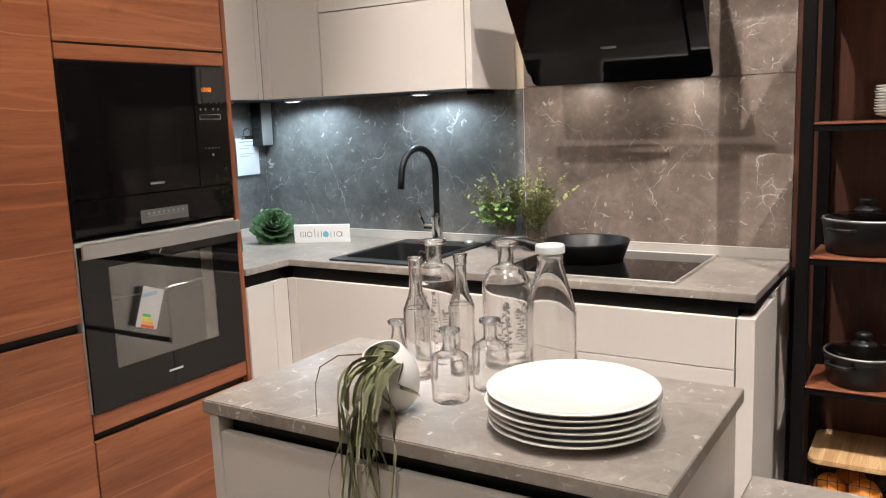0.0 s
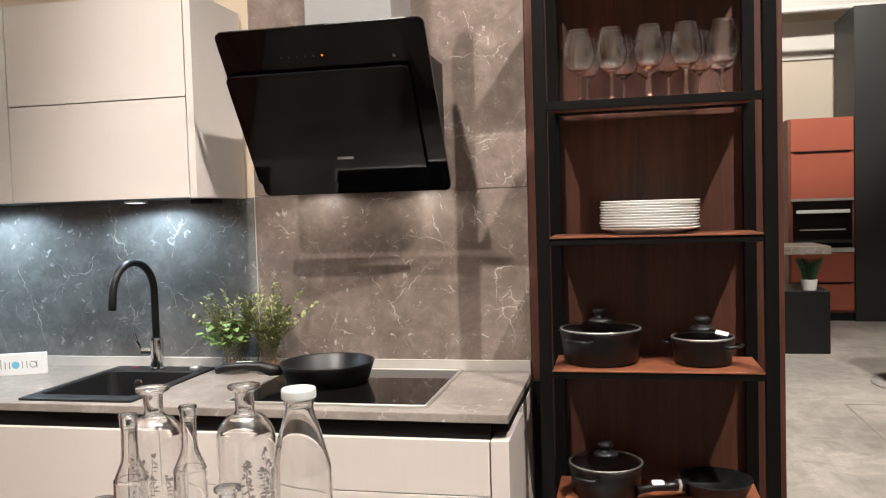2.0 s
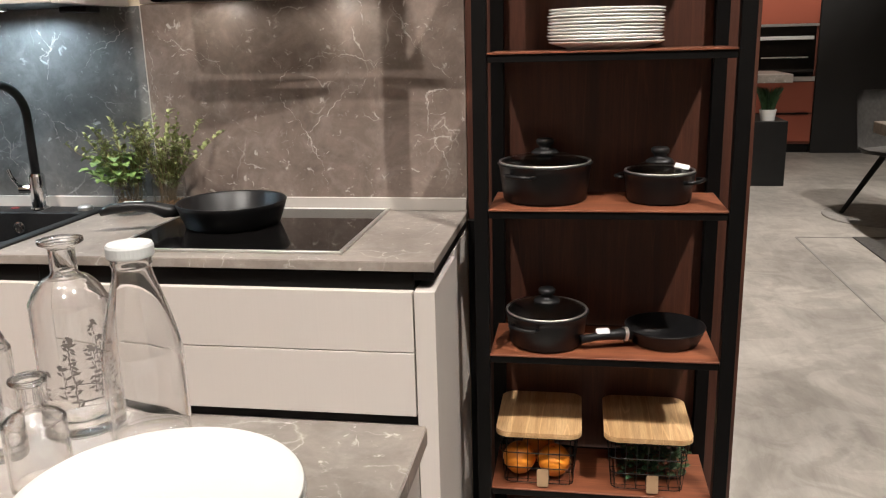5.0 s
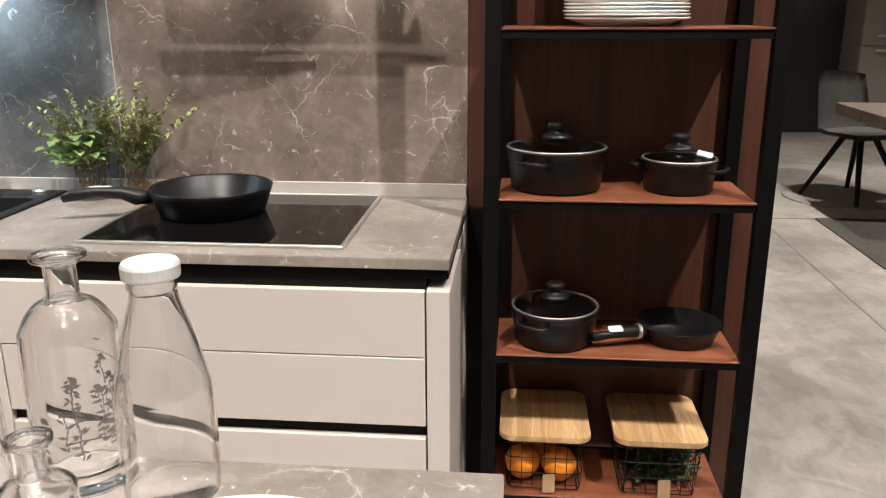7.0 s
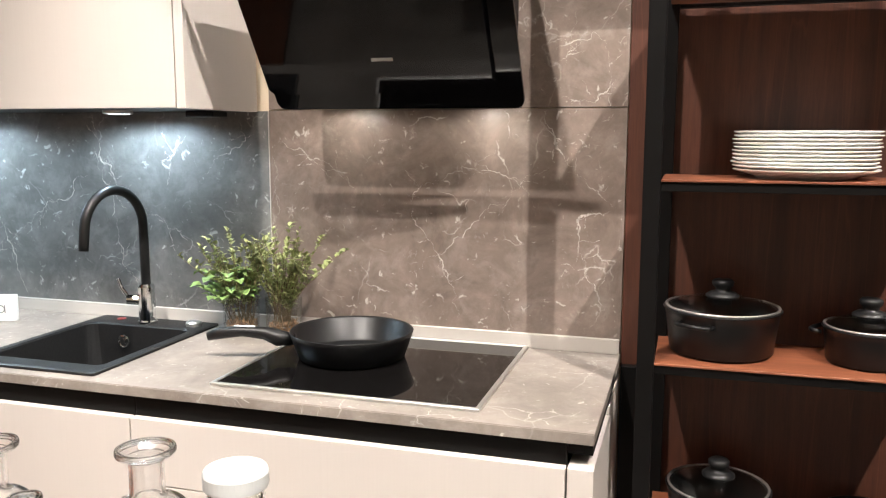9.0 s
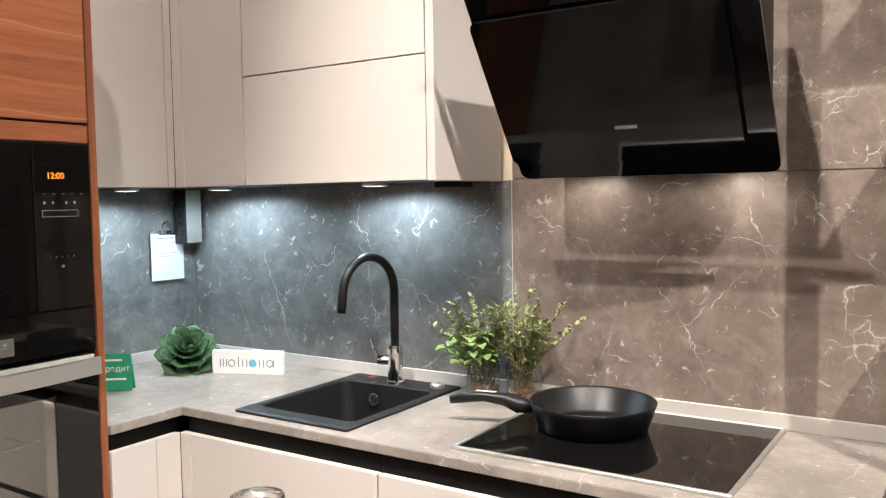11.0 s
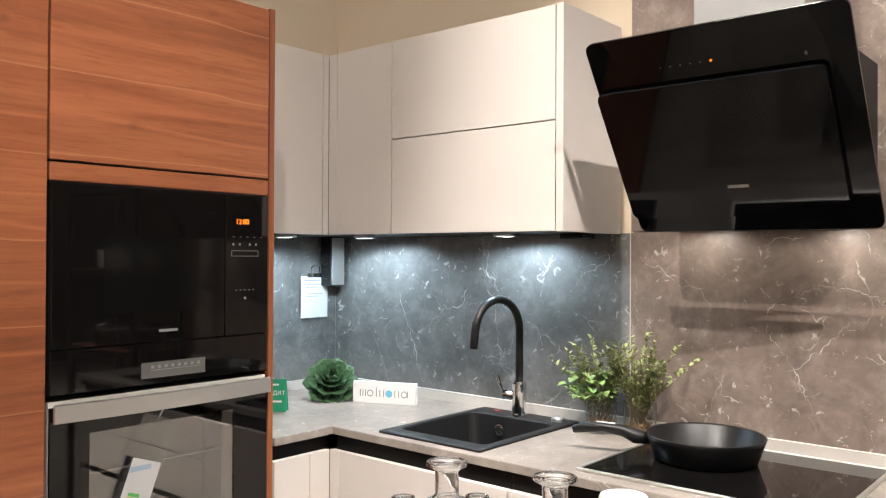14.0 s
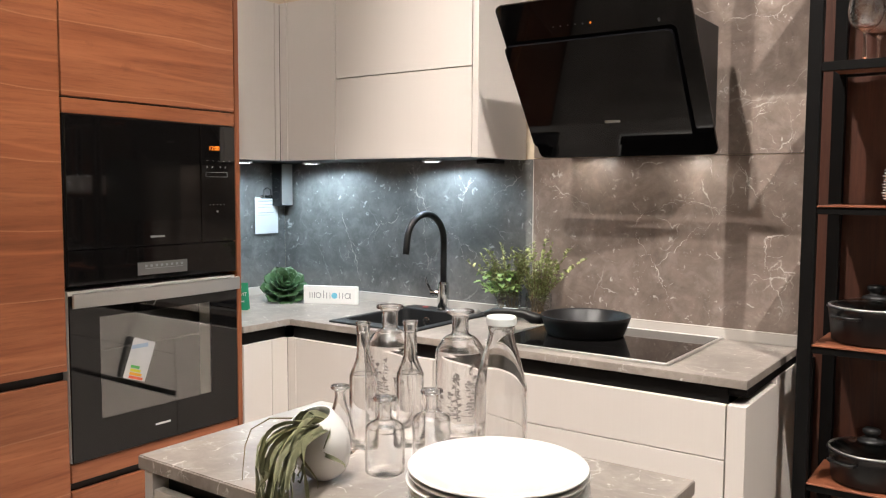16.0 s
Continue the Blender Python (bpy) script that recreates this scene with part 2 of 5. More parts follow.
UPSTAND = mat("upstand_stone", (0.5, 0.465, 0.43), 0.35, 0, 0.1, 5)
BEIGE = mat("beige_paint", (0.6, 0.495, 0.37), 0.85, 0, 0.04, 1.5, 0.15, 90)
FARPAINT = mat("far_wall_paint", (0.68, 0.6, 0.49), 0.85, 0, 0.04, 1.2)
WHITEWALL = mat("white_paint", (0.78, 0.75, 0.7), 0.85, 0, 0.03, 1.5)
CEIL = mat("ceiling_paint", (0.62, 0.6, 0.57), 0.9, 0, 0.05, 1.0)


def concrete(name, dark, light, rough):
    """Trowelled floor: broad clouds, crisp patches and fine scratches."""
    m = bpy.data.materials.new(name)
    m.use_nodes = True
    nt = m.node_tree
    b = nt.nodes["Principled BSDF"]
    v = mapped(nt, (1, 1, 1)).outputs[0]
    base = ramp_of(nt, noise_of(nt, v, 1.3, 12, 0.68, 0.6), [(0.3, dark), (0.68, light)])
    patch = ramp_of(nt, noise_of(nt, v, 3.2, 10, 0.6, 1.4), [(0.44, (0.8, 0.79, 0.78)), (0.52, (1, 1, 1))])
    swirl = ramp_of(nt, noise_of(nt, mapped(nt, (9, 2.2, 1)).outputs[0], 1.4, 8, 0.7, 1.0), [(0.36, (0.84, 0.83, 0.82)), (0.6, (1.03, 1.03, 1.03))])
    tone = mix(nt, "MULTIPLY", 0.8, mix(nt, "MULTIPLY", 0.8, base, patch), swirl)
    nt.links.new(tone, b.inputs["Base Color"])
    b.inputs["Roughness"].default_value = rough
    return m


FLOOR = concrete("concrete_floor", (0.27, 0.25, 0.23), (0.56, 0.52, 0.475), 0.4)
BLACKGLASS = mat("black_glass", (0.005, 0.0045, 0.0045), 0.04, 0, 0.02, 2, 0, 60, 0.0, 0.45)
BLACK = mat("black_plastic", (0.007, 0.007, 0.0075), 0.4, 0, 0.15, 10, 0.05, 200, 0, 0.35)
BLACKMETAL = mat("black_metal", (0.0035, 0.0032, 0.0032), 0.5, 0.0, 0.15, 12, 0.08, 180, 0, 0.15)
GRANITE = mat("black_granite", (0.009, 0.009, 0.0095), 0.5, 0, 0.3, 160, 0.2, 350, 0, 0.35)
PANBLACK = mat("cast_aluminium_black", (0.0045, 0.0045, 0.005), 0.36, 0.0, 0.2, 30, 0.12, 400, 0, 0.33)
STEEL = mat("brushed_steel", (0.74, 0.73, 0.71), 0.42, 1.0, 0.06, 3)
CHROME = mat("chrome", (0.8, 0.8, 0.8), 0.08, 1.0, 0.02, 3)
DUCT = mat("galvanised_duct", (0.5, 0.5, 0.5), 0.4, 0.7, 0.08, 3)
PORCELAIN = mat("white_porcelain", (0.82, 0.81, 0.79), 0.12, 0, 0.01, 3)
WHITE = mat("white_plastic", (0.8, 0.8, 0.79), 0.4, 0, 0.02, 3)
PAPER = mat("white_paper", (0.62, 0.62, 0.61), 0.7, 0, 0.03, 8)
GREYINK = mat("grey_ink", (0.22, 0.23, 0.24), 0.6)
PALEINK = mat("pale_print", (0.55, 0.55, 0.54), 0.5)
KEYINK = mat("dim_key_print", (0.17, 0.17, 0.17), 0.5)
BLUEINK = mat("blue_ink", (0.16, 0.5, 0.68), 0.6)
GREENCARD = mat("green_card", (0.02, 0.3, 0.16), 0.5, 0, 0.06, 4)
ORANGECAB = mat("terracotta_lacquer", (0.4, 0.105, 0.062), 0.45, 0, 0.05, 2)
GLASS = glass_mat("clear_glass", (1, 1, 1), 0.015, 1.46)


def thin_glass(name, tint, least):
    """A wall of glass so thin that light goes straight through, with its sheen."""
    m = bpy.data.materials.new(name)
    m.use_nodes = True
    nt = m.node_tree
    clear, sheen, how, blend = (nt.nodes.new(k) for k in ("ShaderNodeBsdfTransparent", "ShaderNodeBsdfGlossy", "ShaderNodeLayerWeight", "ShaderNodeMixShader"))
    clear.inputs["Color"].default_value = (*tint, 1)
    sheen.inputs["Roughness"].default_value = 0.02
    how.inputs["Blend"].default_value = 0.5
    power = nt.nodes.new("ShaderNodeMath")
    power.operation, power.inputs[1].default_value = "POWER", 3.5
    nt.links.new(how.outputs["Facing"], power.inputs[0])
    span = nt.nodes.new("ShaderNodeMapRange")
    span.inputs["To Min"].default_value, span.inputs["To Max"].default_value = least, 0.85
    nt.links.new(power.outputs[0], span.inputs["Value"])
    nt.links.new(span.outputs[0], blend.inputs[0])
    nt.links.new(clear.outputs[0], blend.inputs[1])
    nt.links.new(sheen.outputs[0], blend.inputs[2])
    nt.links.new(blend.outputs[0], nt.nodes["Material Output"].inputs["Surface"])
    return m




PANE = thin_glass("smoked_pane", (0.93, 0.93, 0.91), 0.16)
THIN = thin_glass("thin_clear_glass", (0.97, 0.98, 0.975), 0.05)

STEMGLASS = glass_mat("stemware_glass", (1, 1, 1), 0.0, 1.5, 0.11)
OVENIN = mat("oven_enamel", (0.68, 0.65, 0.6), 0.35, 0.3, 0.15, 3)
LEAF_D = mat("succulent_leaf", (0.042, 0.088, 0.04), 0.36, 0, 0.5, 25)
LEAF_L = mat("basil_leaf", (0.165, 0.265, 0.08), 0.5, 0, 0.25, 30)
LEAF_H = mat("herb_leaf", (0.235, 0.265, 0.105), 0.6, 0, 0.35, 40)
STEM = mat("herb_stem", (0.14, 0.1, 0.05), 0.7, 0, 0.3, 40)
AIRLEAF = mat("air_plant_leaf", (0.26, 0.26, 0.15), 0.65, 0, 0.4, 25)
SOIL = mat("bark_soil", (0.36, 0.21, 0.11), 0.9, 0, 0.6, 60, 1.0, 90)
ORANGE = mat("orange_peel", (0.75, 0.24, 0.02), 0.45, 0, 0.12, 12, 0.5, 160)
KRAFT = mat("kraft_tag", (0.33, 0.21, 0.12), 0.8, 0, 0.1, 20)
CHAIRCLOTH = mat("grey_cloth", (0.085, 0.08, 0.076), 0.85, 0, 0.2, 40, 0.4, 250)
RUGCLOTH = mat("dark_carpet", (0.07, 0.065, 0.06), 0.95, 0, 0.25, 40, 0.6, 200)
DARKWALL = mat("charcoal_lacquer", (0.021, 0.0205, 0.0205), 0.5, 0, 0.1, 1.2)
GREYCAB = mat("grey_lacquer", (0.28, 0.265, 0.25), 0.5, 0, 0.06, 2)
LED_C = glow("cool_led", (0.85, 0.93, 1.0), 14)
LED_W = glow("warm_led", (1.0, 0.92, 0.78), 12)
AMBER = glow("amber_led", (1.0, 0.25, 0.02), 1.6)
# Glowing face of the unseen lamp heads that are added for glints.
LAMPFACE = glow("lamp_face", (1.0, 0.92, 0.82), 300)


# ---- builders ----
def part(name, bm, material, parent=None, label="", smooth=False):
    me = bpy.data.meshes.new(name)
    bm.normal_update()
    bm.to_mesh(me)
    bm.free()
    me.materials.append(material)
    if smooth:
        for p in me.polygons:
            p.use_smooth = True
    ob = new(name, me)
    if parent:
        ob.parent = parent
    if label:
        tagged(ob, label)
    return ob


def thing(name, at, label, category, group="", kind="", turn=0):
    ob = new(name)
    ob.empty_display_size = 0.05
    ob.matrix_basis = pose(*at, 0, 0, turn)
    return tagged(ob, label, category, group, kind)


def boxes(*dims, bevel=0.0015, seg=1):
    """A bmesh of boxes x0, x1, y0, y1, z0, z1 with softened edges."""
    bm = bmesh.new()
    for x0, x1, y0, y1, z0, z1 in dims:
        m = Matrix.Translation(((x0 + x1) / 2, (y0 + y1) / 2, (z0 + z1) / 2)) @ Matrix.Diagonal((abs(x1 - x0), abs(y1 - y0), abs(z1 - z0), 1))
        bmesh.ops.create_cube(bm, size=1, matrix=m)
    if bevel:
        bmesh.ops.bevel(bm, geom=bm.edges[:], offset=bevel, segments=seg, affect="EDGES")
    return bm


def lathe(profile, seg=40, bm=None, m=None):
    """Turns a profile of (radius, height) about z."""
    bm = bm or bmesh.new()
    rings = []
    for r, z in profile:
        if r < 1e-6:
            rings.append([bm.verts.new((0, 0, z))])
        else:
            rings.append([bm.verts.new((r * math.cos(math.tau * k / seg), r * math.sin(math.tau * k / seg), z)) for k in range(seg)])
    made = [v for ring in rings for v in ring]
    for a, b in zip(rings, rings[1:]):
        for k in range(seg):
            j = (k + 1) % seg
            if len(a) == 1 and len(b) == 1:
                continue
            if len(a) == 1:
                bm.faces.new((a[0], b[j], b[k]))
            elif len(b) == 1:
                bm.faces.new((a[k], a[j], b[0]))
            else:
                bm.faces.new((a[k], a[j], b[j], b[k]))
    if m:
        bmesh.ops.transform(bm, matrix=m, verts=made)
    return bm


def tube(points, radius, seg=12, bm=None, taper=None):
    """A round tube along points; taper gives the radius at each point."""
    bm = bm or bmesh.new()
    pts = [Vector(p) for p in points]
    rings, side = [], None
    for i, p in enumerate(pts):
        d = (pts[min(i + 1, len(pts) - 1)] - pts[max(i - 1, 0)]).normalized()
        if side is None:
            side = d.orthogonal().normalized()
        side = (side - d * side.dot(d)).normalized()
        up = d.cross(side)
        r = taper[i] if taper else radius
        rings.append([bm.verts.new(p + r * (math.cos(math.tau * k / seg) * side + math.sin(math.tau * k / seg) * up)) for k in range(seg)])
    for a, b in zip(rings, rings[1:]):
        for k in range(seg):
            j = (k + 1) % seg
            bm.faces.new((a[k], a[j], b[j], b[k]))
    bm.faces.new(rings[0][::-1])
    bm.faces.new(rings[-1])
    return bm


def rounded(w, h, r, n=5):
    out = []
    for cx, cy, a0 in ((w / 2 - r, h / 2 - r, 0), (-w / 2 + r, h / 2 - r, 90), (-w / 2 + r, -h / 2 + r, 180), (w / 2 - r, -h / 2 + r, 270)):
        for k in range(n + 1):
            a = radians(a0 + 90 * k / n)
            out.append((cx + r * math.cos(a), cy + r * math.sin(a)))
    return out


def slab(outline, t, m=None, bevel=0.0, bm=None):
    """An outline in x, y drawn out to thickness t."""
    bm = bm or bmesh.new()
    lo = [bm.verts.new((x, y, 0)) for x, y in outline]
    hi = [bm.verts.new((x, y, t)) for x, y in outline]
    bm.faces.new(lo[::-1])
    bm.faces.new(hi)
    for k in range(len(lo)):
        j = (k + 1) % len(lo)
        bm.faces.new((lo[k], lo[j], hi[j], hi[k]))
    if bevel:
        bmesh.ops.bevel(bm, geom=[e for e in bm.edges if abs(e.verts[0].co.z - e.verts[1].co.z) < 1e-6], offset=bevel, segments=2, affect="EDGES")
    if m:
        bmesh.ops.transform(bm, matrix=m, verts=(lo + hi) if not bevel else bm.verts[:])
    return bm


def letters(text, size, material, parent, m, label=""):
    c = bpy.data.curves.new("text", "FONT")
    c.body, c.size, c.extrude, c.align_x, c.align_y = text, size, 0.0003, "CENTER", "CENTER"
    tmp = bpy.data.objects.new("text", c)
    scene.collection.objects.link(tmp)
    dg = bpy.context.evaluated_depsgraph_get()
    me = bpy.data.meshes.new_from_object(tmp.evaluated_get(dg))
    bpy.data.objects.remove(tmp)
    me.materials.clear()
    me.materials.append(material)
    ob = new("lettering", me)
    ob.parent = parent
    ob.matrix_basis = m
    if label:
        tagged(ob, label)
    return ob


def structure(name, bm, material, label=""):
    return tagged(part(name, bm, material), label, "", "", "structure")


def ring_frame(outer, inner, depth, m):
    """A flat frame in one piece: outer and inner rectangles in x, y."""
    bm = bmesh.new()
    loops = []
    for (x0, x1, y0, y1), z in ((outer, 0), (outer, depth), (inner, depth), (inner, 0)):
        loops.append([bm.verts.new((x, y, z)) for x, y in ((x0, y0), (x1, y0), (x1, y1), (x0, y1))])
    for a, b in zip(loops, loops[1:] + loops[:1]):
        for k in range(4):
            j = (k + 1) % 4
            bm.faces.new((a[k], a[j], b[j], b[k]))
    bmesh.ops.bevel(bm, geom=bm.edges[:], offset=min(0.0008, depth * 0.2), segments=1, affect="EDGES")
    bmesh.ops.transform(bm, matrix=m, verts=bm.verts[:])
    return bm


# ---- the large structure ----
WALL, LEFT, TOP = 3.07, -2.665, 0.914
structure("floor", boxes((-3.2, 7.0, -5.0, 12.6, -0.1, 0), bevel=0), FLOOR, "grey mottled polished concrete showroom floor")
structure("ceiling", boxes((-3.2, 7.0, -5.0, 12.6, 5.4, 5.5), bevel=0), CEIL, "dim grey hall ceiling high above the kitchen")
structure("wall_left", boxes((-2.85, LEFT - 0.012, 0.6, WALL + 0.16, 0, 3.2), bevel=0.002), BEIGE, "beige painted partition wall behind the tall units")
structure("wall_back", boxes((LEFT - 0.012, 0.262, WALL + 0.014, WALL + 0.16, 0, 3.2), bevel=0.002), BEIGE, "beige painted partition wall behind the worktop")
structure("wall_far", boxes((-3.1, 6.9, 12.4, 12.55, 0, 5.4), bevel=0), FARPAINT, "pale beige wall at the far end of the showroom")
# The next three walls are unseen and added to close off the hall.
structure("wall_west", boxes((-3.15, -3.0, -4.95, 12.4, 0, 5.4), bevel=0), BEIGE, "unseen beige west wall added to close the hall")
structure("wall_east", boxes((6.8, 6.95, -4.95, 12.4, 0, 5.4), bevel=0), DARKWALL, "unseen dark east wall added to close the hall")
structure("wall_south", boxes((-3.0, 6.8, -4.95, -4.8, 0, 5.4), bevel=0), BEIGE, "unseen beige south wall added to close the hall")

# stone panels on the two kitchen walls
structure("backsplash_left", boxes((LEFT - 0.01, LEFT, 2.306, WALL, TOP, 1.487), bevel=0.0006), MARBLE_GREY, "grey veined marble backsplash panel on the side wall")
structure("backsplash_sink", boxes((LEFT, -1.392, WALL, WALL + 0.012, TOP, 1.487), bevel=0.0006), MARBLE_GREY, "dark grey veined marble backsplash behind the sink")
structure("backsplash_hob", boxes((-1.389, -0.478, WALL, WALL + 0.012, TOP, 1.489), bevel=0.0006), MARBLE, "brown veined marble backsplash behind the hob")
structure("wall_slab", boxes((-1.389, -0.478, WALL, WALL + 0.012, 1.4915, 2.75), bevel=0.0006), MARBLE, "tall brown veined marble slab behind the hood")
structure("upstand", boxes((LEFT + 0.013, -0.48, WALL - 0.014, WALL - 0.001, TOP, 0.949), (LEFT + 0.0005, LEFT + 0.0125, 2.308, WALL - 0.001, TOP, 0.949), bevel=0.001), UPSTAND, "low pale grey upstand strip along the worktop")
structure("wood_wall_panel", boxes((-0.476, 0.268, WALL + 0.002, WALL + 0.013, 0, 2.75), bevel=0.0008), RUST_SHADED, "rust brown wood-grain panel behind the open shelf")
structure("wood_wall_edge", boxes((0.2625, 0.2675, WALL + 0.0135, WALL + 0.16, 0, 3.2), bevel=0.0008), RUST_SHADED, "wood edging on the end of the partition")

structure("seam_trim", boxes((-1.3917, -1.3893, WALL - 0.0015, WALL + 0.01, 0.95, 1.4865), bevel=0), UPSTAND, "thin pale joint strip between the backsplash panels")

VEIN = mat("vein_calcite", (0.44, 0.4, 0.365), 0.32, 0, 0.4, 60)


def veins(panel, lines, seed):
    """Pale mineral veins let into a stone panel: jagged strips along x, z ways, with short side shoots."""
    rnd = random.Random(seed)

    def strip(way, width, fork):
        pts = [Vector(p) for p in way]
        for k in range(5):
            fine = []
            for a, b in zip(pts, pts[1:]):
                side = Vector((-(b - a).y, (b - a).x))
                fine += [a, (a + b) / 2 + side * rnd.uniform(-0.23, 0.23) * (1 if k else 0.4)]
            pts = fine + [pts[-1]]
        bm, rows, n = bmesh.new(), [], len(pts)
        swell, phase = rnd.uniform(5, 11), rnd.uniform(0, 6)
        for i, p in enumerate(pts):
            d = pts[min(i + 1, n - 1)] - pts[max(i - 1, 0)]
            s = Vector((-d.y, d.x)).normalized() if d.length else Vector((1, 0))
            w = 0.72 * width * (0.12 + (0.5 + 0.5 * math.sin(swell * i / n + phase)) ** 2) * rnd.uniform(0.3, 1.3) * min(1, 6 * i / n + 0.1, 6 * (1 - i / n) + 0.1)
            a, b = p + s * w, p - s * w
            rows.append([bm.verts.new((q.x, y, q.y)) for q in (a, b) for y in (WALL - 0.0004, WALL + 0.001)])
        for a, b in zip(rows, rows[1:]):
            bm.faces.new((a[0], a[2], b[2], b[0]))
            bm.faces.new((a[0], b[0], b[1], a[1]))
            bm.faces.new((a[2], a[3], b[3], b[2]))
        part("vein", bm, VEIN, panel)
        for _ in range(fork):
            at = pts[rnd.randrange(n // 8, n - n // 8)]
            turn = rnd.uniform(0, math.tau)
            reach = rnd.uniform(0.02, 0.07)
            strip([at, at + reach * Vector((math.cos(turn), math.sin(turn)))], width * 0.5, 0)
    for way, width, fork in lines:
        strip(way, width, fork)


veins(bpy.data.objects["backsplash_hob"], [
    ([(-0.671, 1.484), (-0.644, 1.413), (-0.614, 1.361)], 0.0042, 5), ([(-0.614, 1.361), (-0.555, 1.303), (-0.504, 1.259)], 0.0016, 3),
    ([(-0.51, 1.253), (-0.583, 1.235), (-0.574, 1.146), (-0.554, 1.08), (-0.523, 1.028)], 0.0034, 8),
    ([(-1.001, 1.233), (-0.96, 1.171), (-0.928, 1.13), (-0.902, 1.061), (-0.877, 0.963)], 0.0022, 4),
    ([(-1.002, 1.084), (-0.902, 1.152), (-0.773, 1.26), (-0.656, 1.352)], 0.0015, 3),
    ([(-1.365, 1.409), (-1.286, 1.38), (-1.246, 1.351)], 0.0032, 4), ([(-1.246, 1.351), (-1.168, 1.33)], 0.0022, 3),
    ([(-0.859, 1.383), (-0.787, 1.34), (-0.712, 1.298)], 0.0016, 3), ([(-0.765, 1.484), (-0.754, 1.418)], 0.002, 1),
    ([(-1.016, 1.254), (-0.971, 1.304), (-0.856, 1.333)], 0.0012, 2), ([(-1.382, 1.37), (-1.38, 1.18), (-1.377, 1.0)], 0.002, 4)], 51)
veins(bpy.data.objects["wall_slab"], [
    ([(-0.61, 1.503), (-0.553, 1.501), (-0.508, 1.557)], 0.0024, 6), ([(-0.641, 1.589), (-0.612, 1.613), (-0.579, 1.621)], 0.0018, 3),
    ([(-0.726, 1.893), (-0.65, 1.91), (-0.582, 1.9), (-0.528, 1.94)], 0.002, 5), ([(-0.667, 2.046), (-0.64, 1.96)], 0.0016, 3), ([(-0.644, 1.624), (-0.56, 1.66), (-0.504, 1.53)], 0.0016, 4)], 52)
veins(bpy.data.objects["backsplash_sink"], [
    ([(-1.941, 1.481), (-1.916, 1.355), (-1.862, 1.28)], 0.0038, 5), ([(-1.862, 1.28), (-1.755, 1.206), (-1.647, 1.138)], 0.0022, 4),
    ([(-1.884, 1.203), (-1.869, 1.122), (-1.856, 1.057), (-1.813, 1.023)], 0.0024, 5), ([(-1.912, 1.33), (-1.888, 1.2)], 0.0016, 2),
    ([(-2.316, 1.277), (-2.281, 1.175), (-2.244, 1.099), (-2.199, 0.963)], 0.0024, 5), ([(-2.311, 1.091), (-2.155, 1.195), (-1.962, 1.314)], 0.0014, 3),
    ([(-1.585, 1.321), (-1.53, 1.372), (-1.459, 1.412), (-1.478, 1.466)], 0.0014, 3), ([(-1.707, 1.41), (-1.676, 1.379), (-1.702, 1.333)], 0.004, 8)], 53)

# ---- tall wood units ----
FX = -2.073


def tall_unit(name, y0, label):
    """A tall cabinet against the side wall with its fronts facing +x."""
    return thing(name, (FX, y0, 0), label, "cabinet", "tall wooden kitchen units")


u = tall_unit("tall_cabinet", 1.092, "tall walnut-veneer cabinet with long flat doors")
W = 1.69 - 1.092
part("body", boxes((-0.585, -0.021, 0.001, W - 0.001, 0.1, 2.09)), BLACK, u)
part("door", boxes((-0.019, 0, 0.0015, W - 0.0015, 0.873, 2.09), bevel=0.001), WOOD, u)
part("lower_door", boxes((-0.019, 0, 0.0015, W - 0.0015, 0.1, 0.846), bevel=0.001), WOOD, u)
part("plinth", boxes((-0.58, -0.05, 0, W, 0, 0.098)), BLACK, u)
u = tall_unit("tall_cabinet", 0.484, "tall walnut-veneer cabinet with long flat doors")
part("body", boxes((-0.585, -0.021, 0.001, W - 0.001, 0.1, 2.09)), BLACK, u)
part("door", boxes((-0.019, 0, 0.0015, W - 0.0015, 0.873, 2.09), bevel=0.001), WOOD, u)
part("lower_door", boxes((-0.019, 0, 0.0015, W - 0.0015, 0.1, 0.846), bevel=0.001), WOOD, u)
part("plinth", boxes((-0.58, -0.05, 0, W, 0, 0.098)), BLACK, u)

u = tall_unit("oven_cabinet", 1.692, "tall walnut-veneer cabinet housing a microwave and an oven")
part("body", boxes((-0.585, -0.08, 0.001, 0.592, 0.1, 2.09), (-0.08, -0.021, 0.001, 0.592, 1.585, 2.088), (-0.08, -0.021, 0.001, 0.592, 0.1, 0.6)), BLACK, u)
part("side_panel", boxes((-0.585, 0.002, 0.594, 0.612, 0, 2.094), bevel=0.001), WOOD_UP, u)
part("flap_door", boxes((-0.019, 0, 0.0015, 0.592, 1.627, 2.09), bevel=0.001), WOOD, u)
part("rail", boxes((-0.02, -0.001, 0.0015, 0.592, 1.581, 1.622), bevel=0.001), WOOD, u)
part("lower_rail", boxes((-0.02, -0.001, 0.0015, 0.592, 0.553, 0.606), bevel=0.001), WOOD, u)
part("drawer_front", boxes((-0.019, 0, 0.0015, 0.592, 0.1, 0.527), bevel=0.001), WOOD, u)
part("plinth", boxes((-0.58, -0.05, 0, 0.594, 0, 0.098)), BLACK, u)

